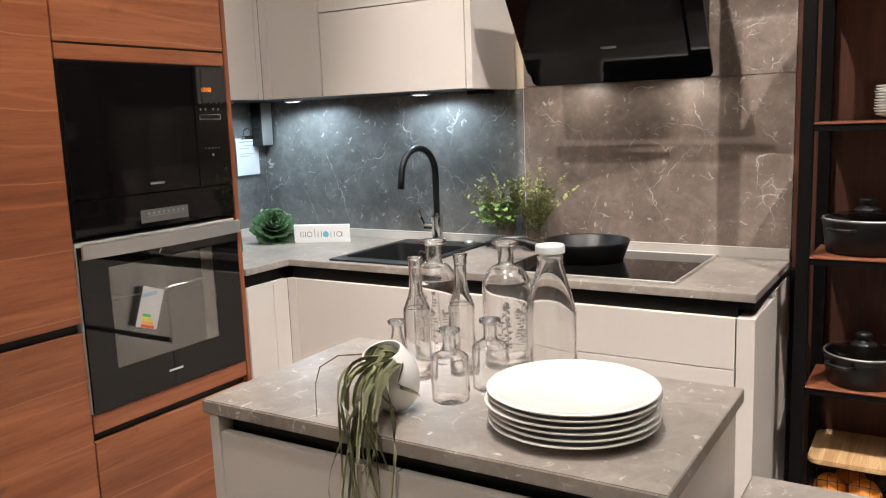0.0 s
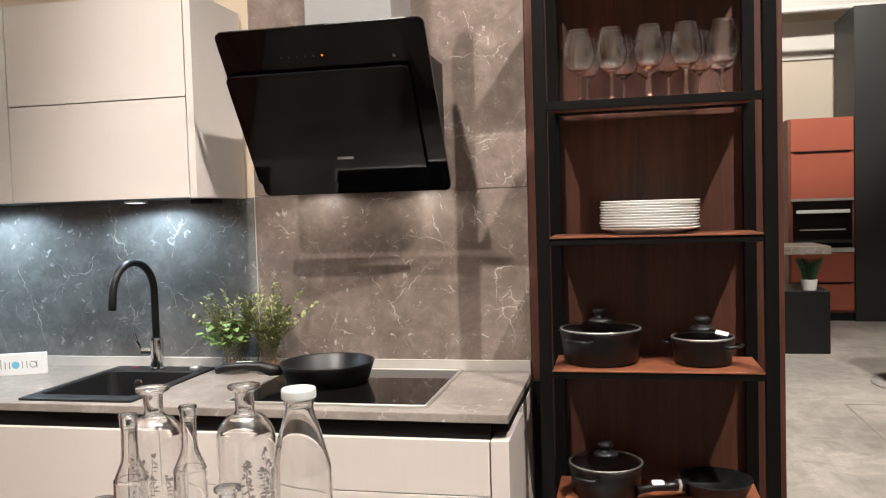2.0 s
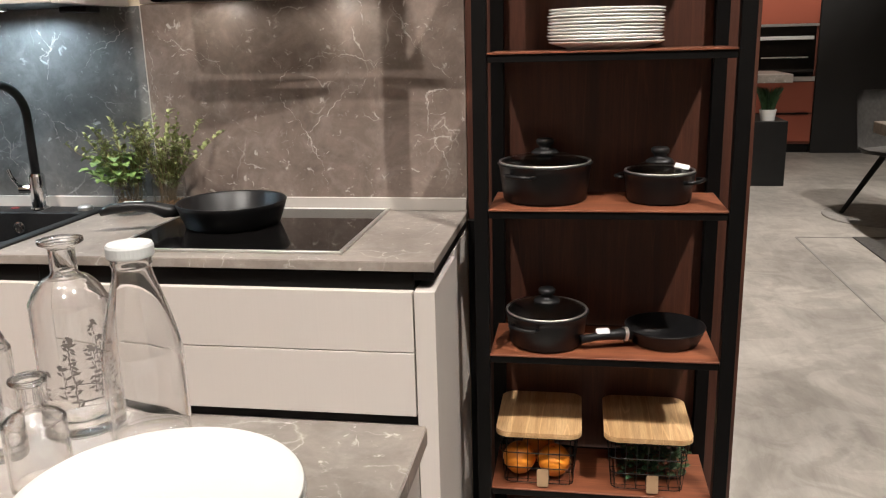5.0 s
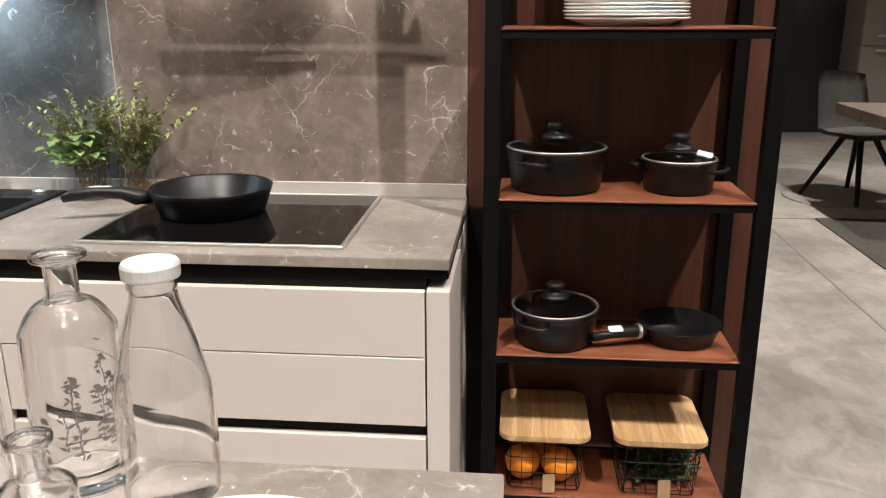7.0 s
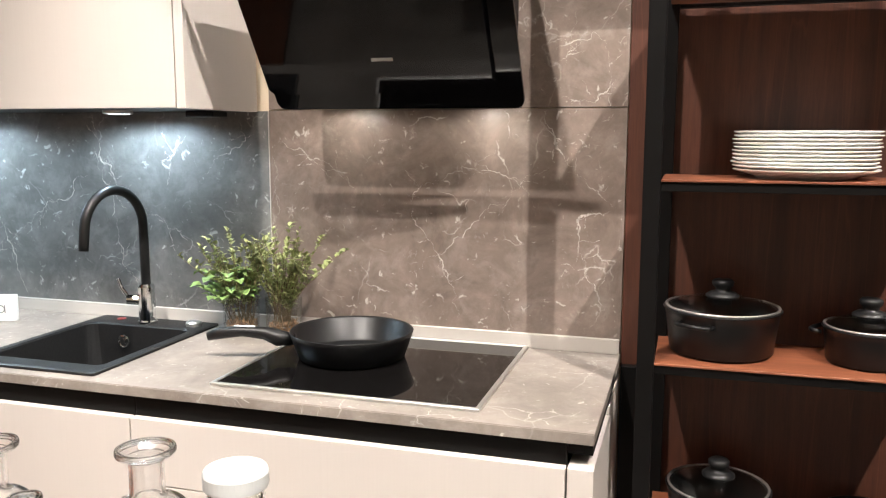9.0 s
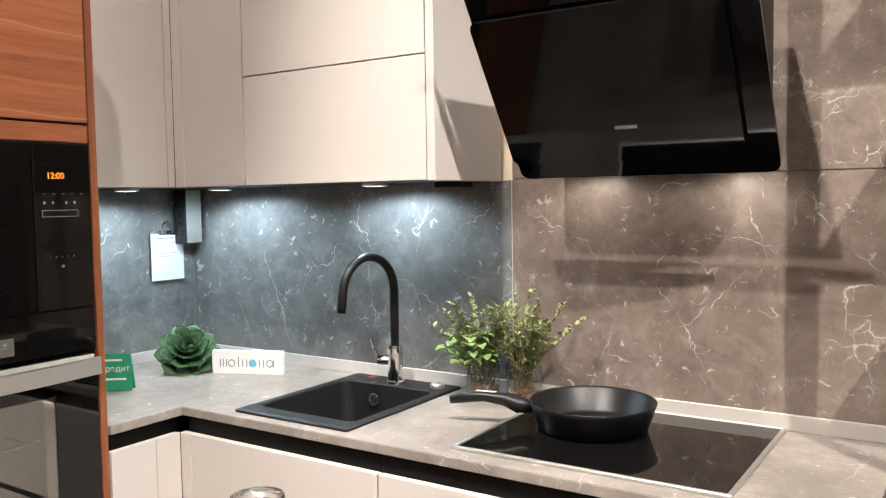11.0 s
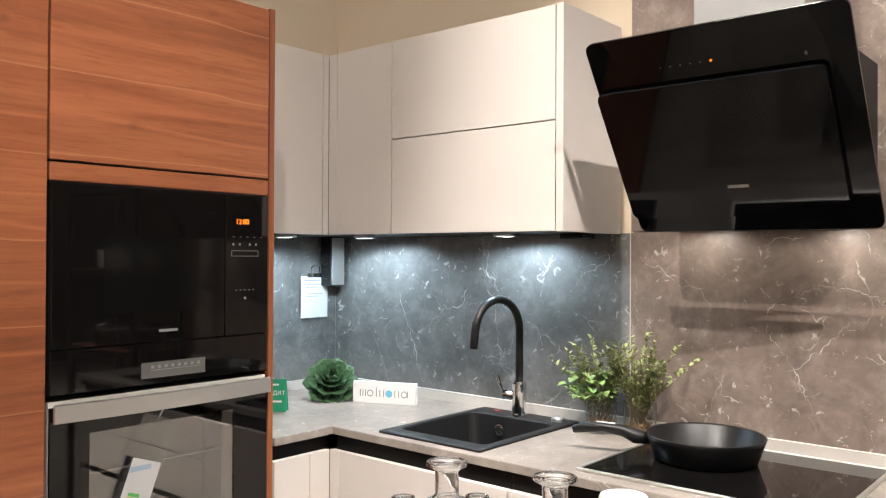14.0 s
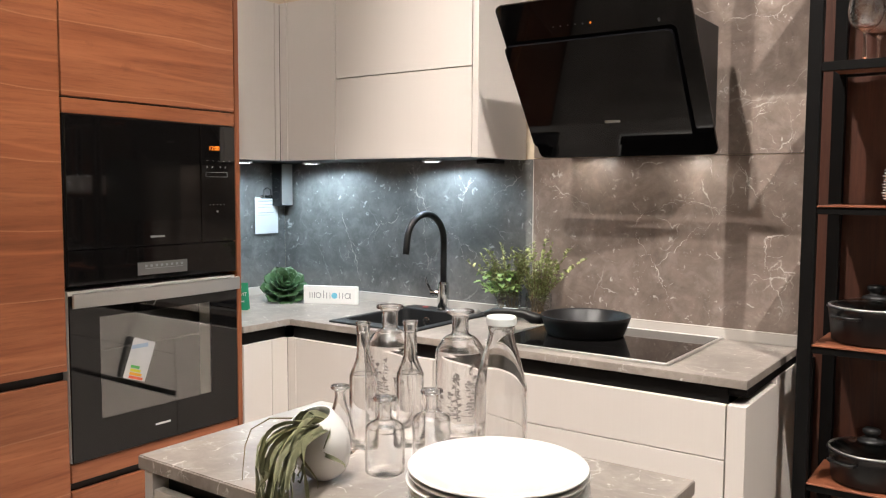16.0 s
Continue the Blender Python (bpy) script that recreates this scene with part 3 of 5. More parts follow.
# microwave above, oven below; both sit in the tall unit
mw = thing("microwave_oven", (FX, 1.696, 1.1), "built-in black glass microwave with a lit amber clock", "microwave")
part("casing", boxes((-0.07, -0.003, 0, 0.584, 0.004, 0.482)), BLACK, mw)
part("door", boxes((-0.002, 0.006, 0.0, 0.446, 0.107, 0.477), bevel=0.0012), BLACKGLASS, mw, "black glass door")
part("control_panel", boxes((-0.002, 0.006, 0.449, 0.584, 0.107, 0.477), bevel=0.0012), BLACKGLASS, mw)
part("lower_panel", boxes((-0.002, 0.005, 0.0, 0.584, 0.006, 0.104), bevel=0.0012), BLACKGLASS, mw)
part("door_window", boxes((0.0062, 0.0066, 0.12, 0.37, 0.18, 0.36), bevel=0), mat("tinted_window", (0.005, 0.005, 0.005), 0.1, 0, 0.02, 2, 0, 60, 0, 0.3), mw)
letters("12:00", 0.019, AMBER, mw, pose(0.0068, 0.5, 0.405, 90, 0, 90), "amber clock digits")
for y0, y1, z0, z1 in [(0.468 + 0.022 * k, 0.478 + 0.022 * k, 0.364, 0.3665) for k in range(5)] + [(0.468 + d, 0.476 + d, 0.342, 0.349) for d in (0, 0.02, 0.052, 0.072)] + [(0.478 + 0.014 * k, 0.484 + 0.014 * k, 0.223, 0.227) for k in range(5)] + [(0.505, 0.515, 0.2, 0.207)]:
    part("key_mark", boxes((0.0062, 0.0067, y0 + 0.0015, y1 - 0.0015, z0 + 0.0005, z1 - 0.0005), bevel=0), KEYINK, mw)
part("slide_key", ring_frame((0.466, 0.552, 0.314, 0.3295), (0.4675, 0.5505, 0.3155, 0.328), 0.0008, Matrix(((0, 0, 1, 0.0061), (1, 0, 0, 0), (0, 1, 0, 0), (0, 0, 0, 1)))), KEYINK, mw)
part("maker_mark", boxes((0.0062, 0.0067, 0.26, 0.31, 0.13, 0.1365), bevel=0), KEYINK, mw)
part("sticker", boxes((0.0052, 0.0058, 0.215, 0.39, 0.02, 0.058), bevel=0), mat("silver_sticker", (0.11, 0.105, 0.1), 0.5), mw, "silver energy sticker")
part("sticker_line", boxes((0.0059, 0.0062, 0.24, 0.375, 0.038, 0.0395), *[(0.0059, 0.0062, 0.24 + 0.018 * k, 0.248 + 0.018 * k, 0.043, 0.05) for k in range(8)], bevel=0), GREYINK, mw)

ov = thing("oven", (FX, 1.696, 0.608), "built-in black glass oven with a steel handle bar", "oven")
# a hollow body with the window let into the door
part("casing", ring_frame((0, 0.584, 0, 0.484), (0.07, 0.5, 0.08, 0.425), 0.47, Matrix(((0, 0, 1, -0.473), (1, 0, 0, 0), (0, 1, 0, 0), (0, 0, 0, 1)))), OVENIN, ov)
part("back_wall", boxes((-0.49, -0.475, 0, 0.584, 0, 0.484)), OVENIN, ov)
part("door", ring_frame((0, 0.584, 0.002, 0.472), (0.09, 0.478, 0.11, 0.405), 0.008, Matrix(((0, 0, 1, -0.002), (1, 0, 0, 0), (0, 1, 0, 0), (0, 0, 0, 1)))), BLACKGLASS, ov)
pane = part("door_window", boxes((-0.0005, 0.0045, 0.0905, 0.4775, 0.1105, 0.4045), bevel=0), PANE, ov)
part("rack", tube([(-0.04, 0.095, 0.3), (-0.04, 0.47, 0.3)], 0.003, 8, tube([(-0.2, 0.095, 0.3), (-0.2, 0.47, 0.3)], 0.003, 8)), CHROME, ov)
hb = bmesh.new()
for k in range(13):
    y = 0.002 + 0.58 * k / 12
    out = 0.018 + 0.016 * math.sin(math.pi * k / 12)
    ring = [hb.verts.new((x, y, z)) for x, z in ((out, 0.438), (out + 0.008, 0.44), (out + 0.008, 0.478), (out, 0.48))]
    if k:
        for a in range(4):
            hb.faces.new((last[a], last[(a + 1) % 4], ring[(a + 1) % 4], ring[a]))
    else:
        hb.faces.new(ring)
    last = ring
hb.faces.new(last[::-1])
part("handle", hb, STEEL, ov, "brushed steel handle bar")
for y in (0.01, 0.555):
    part("handle_mount", boxes((0.005, 0.022, y, y + 0.02, 0.445, 0.475)), STEEL, ov)
part("maker_mark", boxes((0.0062, 0.0067, 0.265, 0.318, 0.05, 0.056), bevel=0), PALEINK, ov)
tag = thing("energy_tag", (FX + 0.02, 1.914, 0.79), "clear hanging energy tag with colour stripes on the oven door", "tag")
part("sleeve", slab(rounded(0.095, 0.24, 0.012), 0.001, pose(0, 0, 0.125, 90, 0, 90) @ pose(0, 0, 0, 0, 0, -20)), THIN, tag)
part("label_sheet", slab(rounded(0.076, 0.12, 0.004), 0.0006, pose(0.0015, -0.015, 0.083, 90, 0, 90) @ pose(0, 0, 0, 0, 0, -20)), mat("grey_paper", (0.5, 0.5, 0.5), 0.6), tag)
for k, c in enumerate(((0.1, 0.4, 0.1), (0.6, 0.55, 0.05), (0.75, 0.35, 0.03), (0.7, 0.12, 0.05))):
    part("stripe", slab(rounded(0.03 + 0.006 * k, 0.008, 0.001), 0.0004, pose(0.0025, -0.03, 0.064 - 0.011 * k, 90, 0, 90) @ pose(0, 0, 0, 0, 0, -20)), mat("stripe_ink", c, 0.6), tag)
part("text_block", boxes((0.0024, 0.0028, -0.04, 0.015, 0.118, 0.13), bevel=0), mat("blue_print", (0.3, 0.38, 0.5), 0.6), tag)
part("string", tube([(0.004, 0.035, 0.24), (0.014, 0.05, 0.275), (0.02, 0.05, 0.29)], 0.0012, 6), WHITE, tag)

# ---- wall cabinets ----
UB, UT, UY, UX = 1.487, 2.094, 2.75, -2.35


def front_y(name, x0, x1, z0, z1, parent):
    """A door front facing -y, 18 mm thick."""
    return part(name, boxes((x0 + 0.0015, x1 - 0.0015, 0, 0.018, z0, z1), bevel=0.0008), CREAM, parent)


# Bodies below are black, to put shade into the gaps between cream fronts.
u = thing("wall_cabinet", (-2.055, UY, UB), "cream wall cabinet with two stacked flap doors", "cabinet", "cream wall cabinets")
part("body", boxes((0.0, 0.608, 0.02, 0.318, 0.012, 0.607)), BLACK, u)
front_y("flap_door", 0, 0.609, 0.299, 0.607, u)
front_y("flap_door", 0, 0.609, 0.0, 0.2955, u)
part("side_panel", boxes((0.611, 0.634, -0.001, 0.318, -0.002, 0.609), bevel=0.001), CREAM, u)
part("bottom_panel", boxes((0.0, 0.61, 0.02, 0.318, 0, 0.011), bevel=0), BLACK, u)
u = thing("wall_cabinet", (-2.31, UY, UB), "narrow cream corner wall cabinet with one plain door", "cabinet", "cream wall cabinets")
part("body", boxes((-0.355, 0.253, 0.02, 0.318, 0.012, 0.607)), BLACK, u)
front_y("door", 0, 0.254, 0, 0.607, u)
part("filler", boxes((-0.04, -0.001, 0, 0.018, 0, 0.607), bevel=0.0008), CREAM, u)
part("bottom_panel", boxes((-0.355, 0.253, 0.02, 0.318, 0, 0.011), bevel=0), BLACK, u)
u = thing("wall_cabinet", (UX, 2.306, UB), "cream wall cabinet on the side wall beside the oven unit", "cabinet", "cream wall cabinets")
part("body", boxes((-0.31, -0.02, 0, 0.459, 0.012, 0.607)), BLACK, u)
part("door", boxes((-0.018, 0, 0.0, 0.416, 0, 0.607), bevel=0.0008), CREAM, u)
part("filler", boxes((-0.018, 0, 0.419, 0.443, 0, 0.607), bevel=0.0008), CREAM, u)
part("bottom_panel", boxes((-0.31, -0.02, 0, 0.459, 0, 0.011), bevel=0), BLACK, u)
for x, y in ((-2.35, 2.92), (-1.735, 2.92), (-2.5, 2.69)):
    d = thing("cabinet_downlight", (x, y, 1.4845), "small round cool-white LED light under the wall cabinet", "light", "cabinet downlights")
    part("ring", lathe([(0.0, 0.002), (0.036, 0.002), (0.036, -0.006), (0.029, -0.007), (0.029, -0.004), (0, -0.004)], 28), STEEL, d)
    part("diffuser", lathe([(0.0, -0.0045), (0.028, -0.0045), (0.028, -0.0065), (0, -0.0065)], 28), LED_C, d)
d = thing("under_cabinet_sensor", (-1.52, 2.97, 1.4845), "small black sensor box under the wall cabinet", "sensor")
part("casing", boxes((-0.04, 0.04, -0.02, 0.05, -0.014, 0.001), bevel=0.003), BLACK, d)

# ---- cooker hood ----
hood = thing("cooker_hood", (-0.982, WALL, 1.486), "slanted black glass cooker hood with a grey duct", "cooker hood")
HOODGLASS = mat("hood_black_glass", (0.005, 0.005, 0.006), 0.04, 0, 0.02, 2, 0, 60, 0.0, 0.2)
HB, HT = Vector((0, -0.151, 0)), Vector((0, -0.459, 0.441))
HL = (HT - HB).length
tilt = Matrix.Translation(HB) @ Matrix(((1, 0, 0, 0), (0, -0.308 / HL, -0.441 / HL, 0), (0, 0.441 / HL, -0.308 / HL, 0), (0, 0, 0, 1)))
out = [(x, y + HL / 2) for x, y in rounded(0.592, HL, 0.02)]
part("glass_panel", slab(out, 0.008, tilt @ Matrix.Translation((0, 0, -0.008))), HOODGLASS, hood, "black glass front")
out = [(x, y + 0.052 + 0.18) for x, y in rounded(0.532, 0.36, 0.015)]
part("intake_panel", slab(out, 0.012, tilt @ Matrix.Translation((-0.029, 0, 0.006)), 0.002), HOODGLASS, hood, "raised black glass intake panel")
bm = bmesh.new()
prof = [(-0.085, 0.03), (-0.145, 0.035), (-0.395, 0.385), (-0.085, 0.385)]
ends = [[bm.verts.new((x, y, z)) for y, z in prof] for x in (-0.265, 0.265)]
bm.faces.new(ends[0]); bm.faces.new(ends[1][::-1])
for k in range(4):
    j = (k + 1) % 4
    bm.faces.new((ends[0][k], ends[1][k], ends[1][j], ends[0][j]))
bmesh.ops.recalc_face_normals(bm, faces=bm.faces[:])
bmesh.ops.bevel(bm, geom=bm.edges[:], offset=0.003, segments=1, affect="EDGES")
part("body", bm, BLACK, hood)
part("filter_plate", boxes((-0.25, 0.25, -0.144, -0.088, 0.018, 0.034), bevel=0.002), STEEL, hood)
part("wall_bracket", boxes((-0.16, 0.16, -0.0845, -0.002, 0.1, 0.38), bevel=0.002), BLACK, hood)
part("duct", boxes((-0.115, 0.15, -0.24, -0.002, 0.386, 1.3), bevel=0.003), DUCT, hood, "plain grey metal duct")
for x in (-0.163, 0.167):
    part("lamp", lathe([(0, 0.017), (0.023, 0.017), (0.025, 0.014), (0.021, 0.012), (0, 0.012)], 24, None, Matrix.Translation((x, -0.117, 0))), LED_W, hood)
part("indicator", lathe([(0, 0.0), (0.0028, 0.0), (0.0028, 0.001), (0, 0.001)], 12, None, tilt @ Matrix.Translation((0.0, HL - 0.085, 0.0005))), AMBER, hood)
part("touch_mark", slab(rounded(0.004, 0.002, 0.0008), 0.0006, tilt @ Matrix.Translation((-0.12, HL - 0.085, 0.0005))), GREYINK, hood)
for k in range(1, 5):
    part("touch_mark", slab(rounded(0.003, 0.003, 0.001), 0.0006, tilt @ Matrix.Translation((-0.12 + 0.024 * k, HL - 0.085, 0.0005))), GREYINK, hood)
part("maker_mark", slab(rounded(0.05, 0.008, 0.001), 0.0006, tilt @ Matrix.Translation((0.0, 0.137, 0.0185))), PALEINK, hood, "small white maker mark")
# Small white block low on the right side of the body.
part("side_patch", boxes((0.2655, 0.272, -0.165, -0.135, 0.065, 0.095), bevel=0.002), WHITE, hood, "small white patch")
part("corner_mark", slab(rounded(0.006, 0.009, 0.001), 0.0006, tilt @ Matrix.Translation((0.2, HL - 0.1, 0.0005))), GREYINK, hood)

# ---- base units and worktop ----
BY, BX = 2.51, -2.03
u = thing("drawer_unit", (-1.425, BY, 0), "cream base unit with drawers below the hob", "cabinet", "cream base units")
part("body", boxes((0.002, 0.898, 0.03, 0.53, 0.1, 0.835)), BLACK, u)
for z0, z1 in ((0.7095, 0.848), (0.556, 0.7065), (0.1, 0.527)):
    part("drawer_front", boxes((0.002, 0.899, 0, 0.019, z0, z1), bevel=0.0008), CREAM, u)
part("grip_channel", boxes((0.0, 0.9, 0.02, 0.029, 0.52, 0.57), (0.0, 0.9, 0.021, 0.029, 0.84, 0.888)), BLACKMETAL, u)
part("plinth", boxes((0, 0.9, 0.05, 0.5, 0, 0.098)), BLACK, u)
u = thing("sink_unit", (-2.03, BY, 0), "cream base unit with a plain door below the sink", "cabinet", "cream base units")
part("body", boxes((0.002, 0.603, 0.03, 0.53, 0.1, 0.7)), BLACK, u)
part("door", boxes((0.002, 0.603, 0, 0.019, 0.1, 0.848), bevel=0.0008), CREAM, u)
part("filler", boxes((-0.038, 0.0, 0, 0.019, 0.1, 0.848), bevel=0.0008), CREAM, u)
part("grip_channel", boxes((-0.03, 0.605, 0.021, 0.029, 0.84, 0.888)), BLACKMETAL, u)
part("plinth", boxes((0, 0.605, 0.05, 0.5, 0, 0.098)), BLACK, u)
u = thing("corner_base_unit", (-2.068, 2.306, 0), "cream corner base unit next to the oven unit", "cabinet", "cream base units")
part("body", boxes((-0.59, -0.03, 0.002, 0.75, 0.1, 0.835)), BLACK, u)
part("door", boxes((-0.019, 0, 0.002, 0.128, 0.1, 0.848), bevel=0.0008), CREAM, u)
part("filler", boxes((-0.019, 0, 0.13, 0.203, 0.1, 0.848), bevel=0.0008), CREAM, u)
part("grip_channel", boxes((-0.03, -0.021, 0.0, 0.215, 0.84, 0.888)), BLACKMETAL, u)
part("plinth", boxes((-0.5, -0.05, 0, 0.2, 0, 0.098)), BLACK, u)
u = thing("end_panel", (-0.524, BY - 0.001, 0), "thick cream end panel closing the base units", "panel")
part("front_post", boxes((0.002, 0.048, 0, 0.3, 0, 0.85), bevel=0.001), CREAM, u)
part("top_channel", boxes((0.0, 0.044, 0.022, 0.54, 0.8695, 0.89), bevel=0), BLACKMETAL, u)
# Black strip stands in for the shade between end panel and shelf.
part("shade_strip", boxes((0.05, 0.094, 0.535, 0.559, 0, 0.89), bevel=0.001), BLACKMETAL, u, "black strip standing in for shade")
part("side_board", boxes((0.0025, 0.046, 0.302, 0.545, 0, 0.868), bevel=0.001), CREAM, u)

wt = thing("worktop", (0, 0, TOP), "brown grey marble-look worktop with a sink cut-out", "worktop")
# L shape in strips round the sink and hob cut-outs
SX0, SX1, SY0, SY1 = -1.907, -1.54, 2.548, 3.042
HX0, HX1, HY0, HY1 = -1.27, -0.695, 2.567, 3.052


def worktop_mesh():
    xs = [LEFT, -2.064, SX0 + 0.014, SX1 - 0.014, -0.477]
    ys = [2.306, 2.517, SY0 + 0.014, SY1 - 0.014, WALL - 0.001]
    bm = bmesh.new()
    grid = {}

    def vert(i, j):
        if (i, j) not in grid:
            grid[i, j] = bm.verts.new((xs[i], ys[j], 0))
        return grid[i, j]
    for i in range(4):
        for j in range(4):
            if (j == 0 and i > 0) or (i == 2 and j == 2):
                continue
            bm.faces.new((vert(i, j), vert(i + 1, j), vert(i + 1, j + 1), vert(i, j + 1)))
    got = bmesh.ops.extrude_face_region(bm, geom=bm.faces[:])
    bmesh.ops.translate(bm, vec=(0, 0, -0.022), verts=[v for v in got["geom"] if isinstance(v, bmesh.types.BMVert)])
    bmesh.ops.recalc_face_normals(bm, faces=bm.faces[:])
    sharp = [e for e in bm.edges if len(e.link_faces) == 2 and e.calc_face_angle() > 0.5]
    bmesh.ops.bevel(bm, geom=sharp, offset=0.0012, segments=2, affect="EDGES")
    return bm


part("slab", worktop_mesh(), COUNTER, wt)
part("front_edge", boxes((-2.0635, -0.478, 2.5155 - 0.0, 2.5167, -0.0205, -0.0015), bevel=0), COUNTER, wt)

# sink
sk = thing("sink", ((SX0 + SX1) / 2, (SY0 + SY1) / 2, TOP), "black granite inset sink with one basin", "sink")
w, h = SX1 - SX0, SY1 - SY0
bm = bmesh.new()
loops = []
BO = -0.035
for dw, dz, off, r in ((0, 0.0005, 0, 0.008), (0, 0.006, 0, 0.008), (0.012, 0.008, 0, 0.01), (0.05, 0.008, BO * 0.5, 0.02), (0.056, 0.004, BO * 0.5, 0.03), (0.075, -0.14, BO * 0.5, 0.04), (0.13, -0.15, BO * 0.5, 0.05)):
    hh = h - dw - (0.09 if off else 0)
    loops.append([bm.verts.new((x, y + off, dz)) for x, y in rounded(w - dw, hh, r)])
for a, b in zip(loops, loops[1:]):
    for k in range(len(a)):
        j = (k + 1) % len(a)
        bm.faces.new((a[k], a[j], b[j], b[k]))
bm.faces.new(loops[-1])
part("basin", bm, GRANITE, sk)
part("overflow", lathe([(0, 0.004), (0.007, 0.004), (0.008, 0.001), (0.013, 0.001), (0.014, 0.004), (0.017, 0.003), (0.018, 0)], 24, None, Matrix.Translation((-0.045, 0.143, -0.035)) @ pose(0, 0, 0, 90, 0, 0)), CHROME, sk, "chrome overflow ring")
part("drain", lathe([(0, -0.143), (0.03, -0.143), (0.036, -0.147), (0.04, -0.149)], 28, None, Matrix.Translation((0, -0.02, 0))), CHROME, sk)
part("plug_knob", lathe([(0.0, 0.02), (0.017, 0.02), (0.021, 0.016), (0.021, 0.008)], 28, None, Matrix.Translation((0.135, 0.2, 0))), STEEL, sk, "chrome waste knob")
part("tap_hole_cap", lathe([(0, 0.0105), (0.011, 0.0105), (0.012, 0.008)], 20, None, Matrix.Translation((-0.1, 0.21, 0))), mat("red_mark", (0.25, 0.03, 0.03), 0.5), sk)

fa = thing("kitchen_tap", (-1.725, 2.985, TOP + 0.008), "tall black gooseneck kitchen tap with chrome base", "tap", turn=0)
part("base", lathe([(0, 0), (0.026, 0), (0.026, 0.006), (0.0225, 0.01), (0.0225, 0.1), (0.019, 0.108), (0, 0.108)], 28), CHROME, fa, "chrome base")
arc = [(0, 0, 0.105), (0, 0, 0.18), (0, 0, 0.265)]
dirn = Vector((-0.1, -0.995, 0)).normalized()
R = 0.1
for k in range(1, 15):
    a = math.pi * k / 14 * 0.97
    arc.append((*(dirn * (R - R * math.cos(a))).to_2d(), 0.265 + R * math.sin(a)))
end = Vector(arc[-1])
arc += [tuple(end + dirn * 0.003 - Vector((0, 0, 0.026))), tuple(end + dirn * 0.006 - Vector((0, 0, 0.052)))]
part("spout", tube(arc, 0.0125, 18), BLACK, fa, "matt black spout", True)
part("lever_hub", tube([(0.0, 0, 0.062), (-0.045, -0.02, 0.066)], 0.014, 16), CHROME, fa)
part("lever", tube([(-0.04, -0.018, 0.066), (-0.055, -0.03, 0.1), (-0.06, -0.035, 0.125)], 0.005, 10), CHROME, fa)

# hob
hx, hy = (HX0 + HX1) / 2, (HY0 + HY1) / 2
hob = thing("hob", (hx, hy, TOP), "black glass induction hob with a steel rim", "hob")
w, h = HX1 - HX0, HY1 - HY0
part("glass", boxes((-w / 2 + 0.01, w / 2 - 0.01, -h / 2 + 0.01, h / 2 - 0.01, 0.0005, 0.0055), bevel=0.0008), BLACKGLASS, hob)
part("rim", ring_frame((-w / 2, w / 2, -h / 2, h / 2), (-w / 2 + 0.0098, w / 2 - 0.0098, -h / 2 + 0.0098, h / 2 - 0.0098), 0.0067, Matrix.Translation((0, 0, 0.0003))), STEEL, hob, "steel rim")

# ---- island and side table ----
isl = thing("kitchen_island", (-1.185, 1.308, 0), "cream kitchen island with a dark grip recess", "kitchen island")
IW, ID = 0.83, 0.457
part("side_panel", boxes((0.012, 0.034, 0.004, ID - 0.004, 0, TOP - 0.026), bevel=0.001), CREAM, isl)
part("side_panel", boxes((IW - 0.034, IW - 0.012, 0.004, ID - 0.004, 0, TOP - 0.026), bevel=0.001), CREAM, isl)
part("body", boxes((0.036, IW - 0.036, 0.035, ID - 0.01, 0.1, TOP - 0.026)), BLACK, isl)
for x0, x1 in ((0.036, 0.409), (0.412, IW - 0.036)):
    part("drawer_front", boxes((x0, x1, 0.006, 0.025, 0.1, TOP - 0.056), bevel=0.0008), CREAM, isl)
part("back_panel", boxes((0.036, IW - 0.036, ID - 0.009, ID - 0.003, 0, TOP - 0.026), bevel=0), CREAM, isl)
it = thing("island_worktop", (-1.185, 1.308, TOP - 0.025), "brown grey marble-look top lying on the island", "worktop")
part("slab", boxes((0, IW, 0.0015, ID, 0, 0.025), bevel=0.0015, seg=2), COUNTER, it)
part("front_edge", boxes((0.001, IW - 0.001, 0, 0.0013, 0.002, 0.023), bevel=0), COUNTER, it, "marble-look edging strip")
tb = thing("side_table", (-0.347, 1.32, 0), "lower marble-topped side table standing against the island", "table")
part("tabletop", boxes((0, 0.75, 0, 0.49, 0.715, 0.74), bevel=0.0015, seg=2), COUNTER, tb)
for x in (0.03, 0.69):
    for y in (0.03, 0.43):
        part("leg", boxes((x, x + 0.03, y, y + 0.03, 0, 0.714), bevel=0.001), BLACKMETAL, tb)

# ---- open shelf ----
sh = thing("open_shelf", (-0.11, 2.795, 0), "tall black metal frame shelf with rust brown wooden boards", "shelf")
PX = 0.315
for x, y in ((-PX, 0), (PX - 0.034, 0), (-PX + 0.018, 0.243), (PX - 0.052, 0.243)):
    part("post", boxes((x, x + 0.034, y, y + 0.03, 0, 2.3), bevel=0.001), BLACKMETAL, sh)
BOARDS = (0.222, 0.597, 0.972, 1.342, 1.713, 2.083)
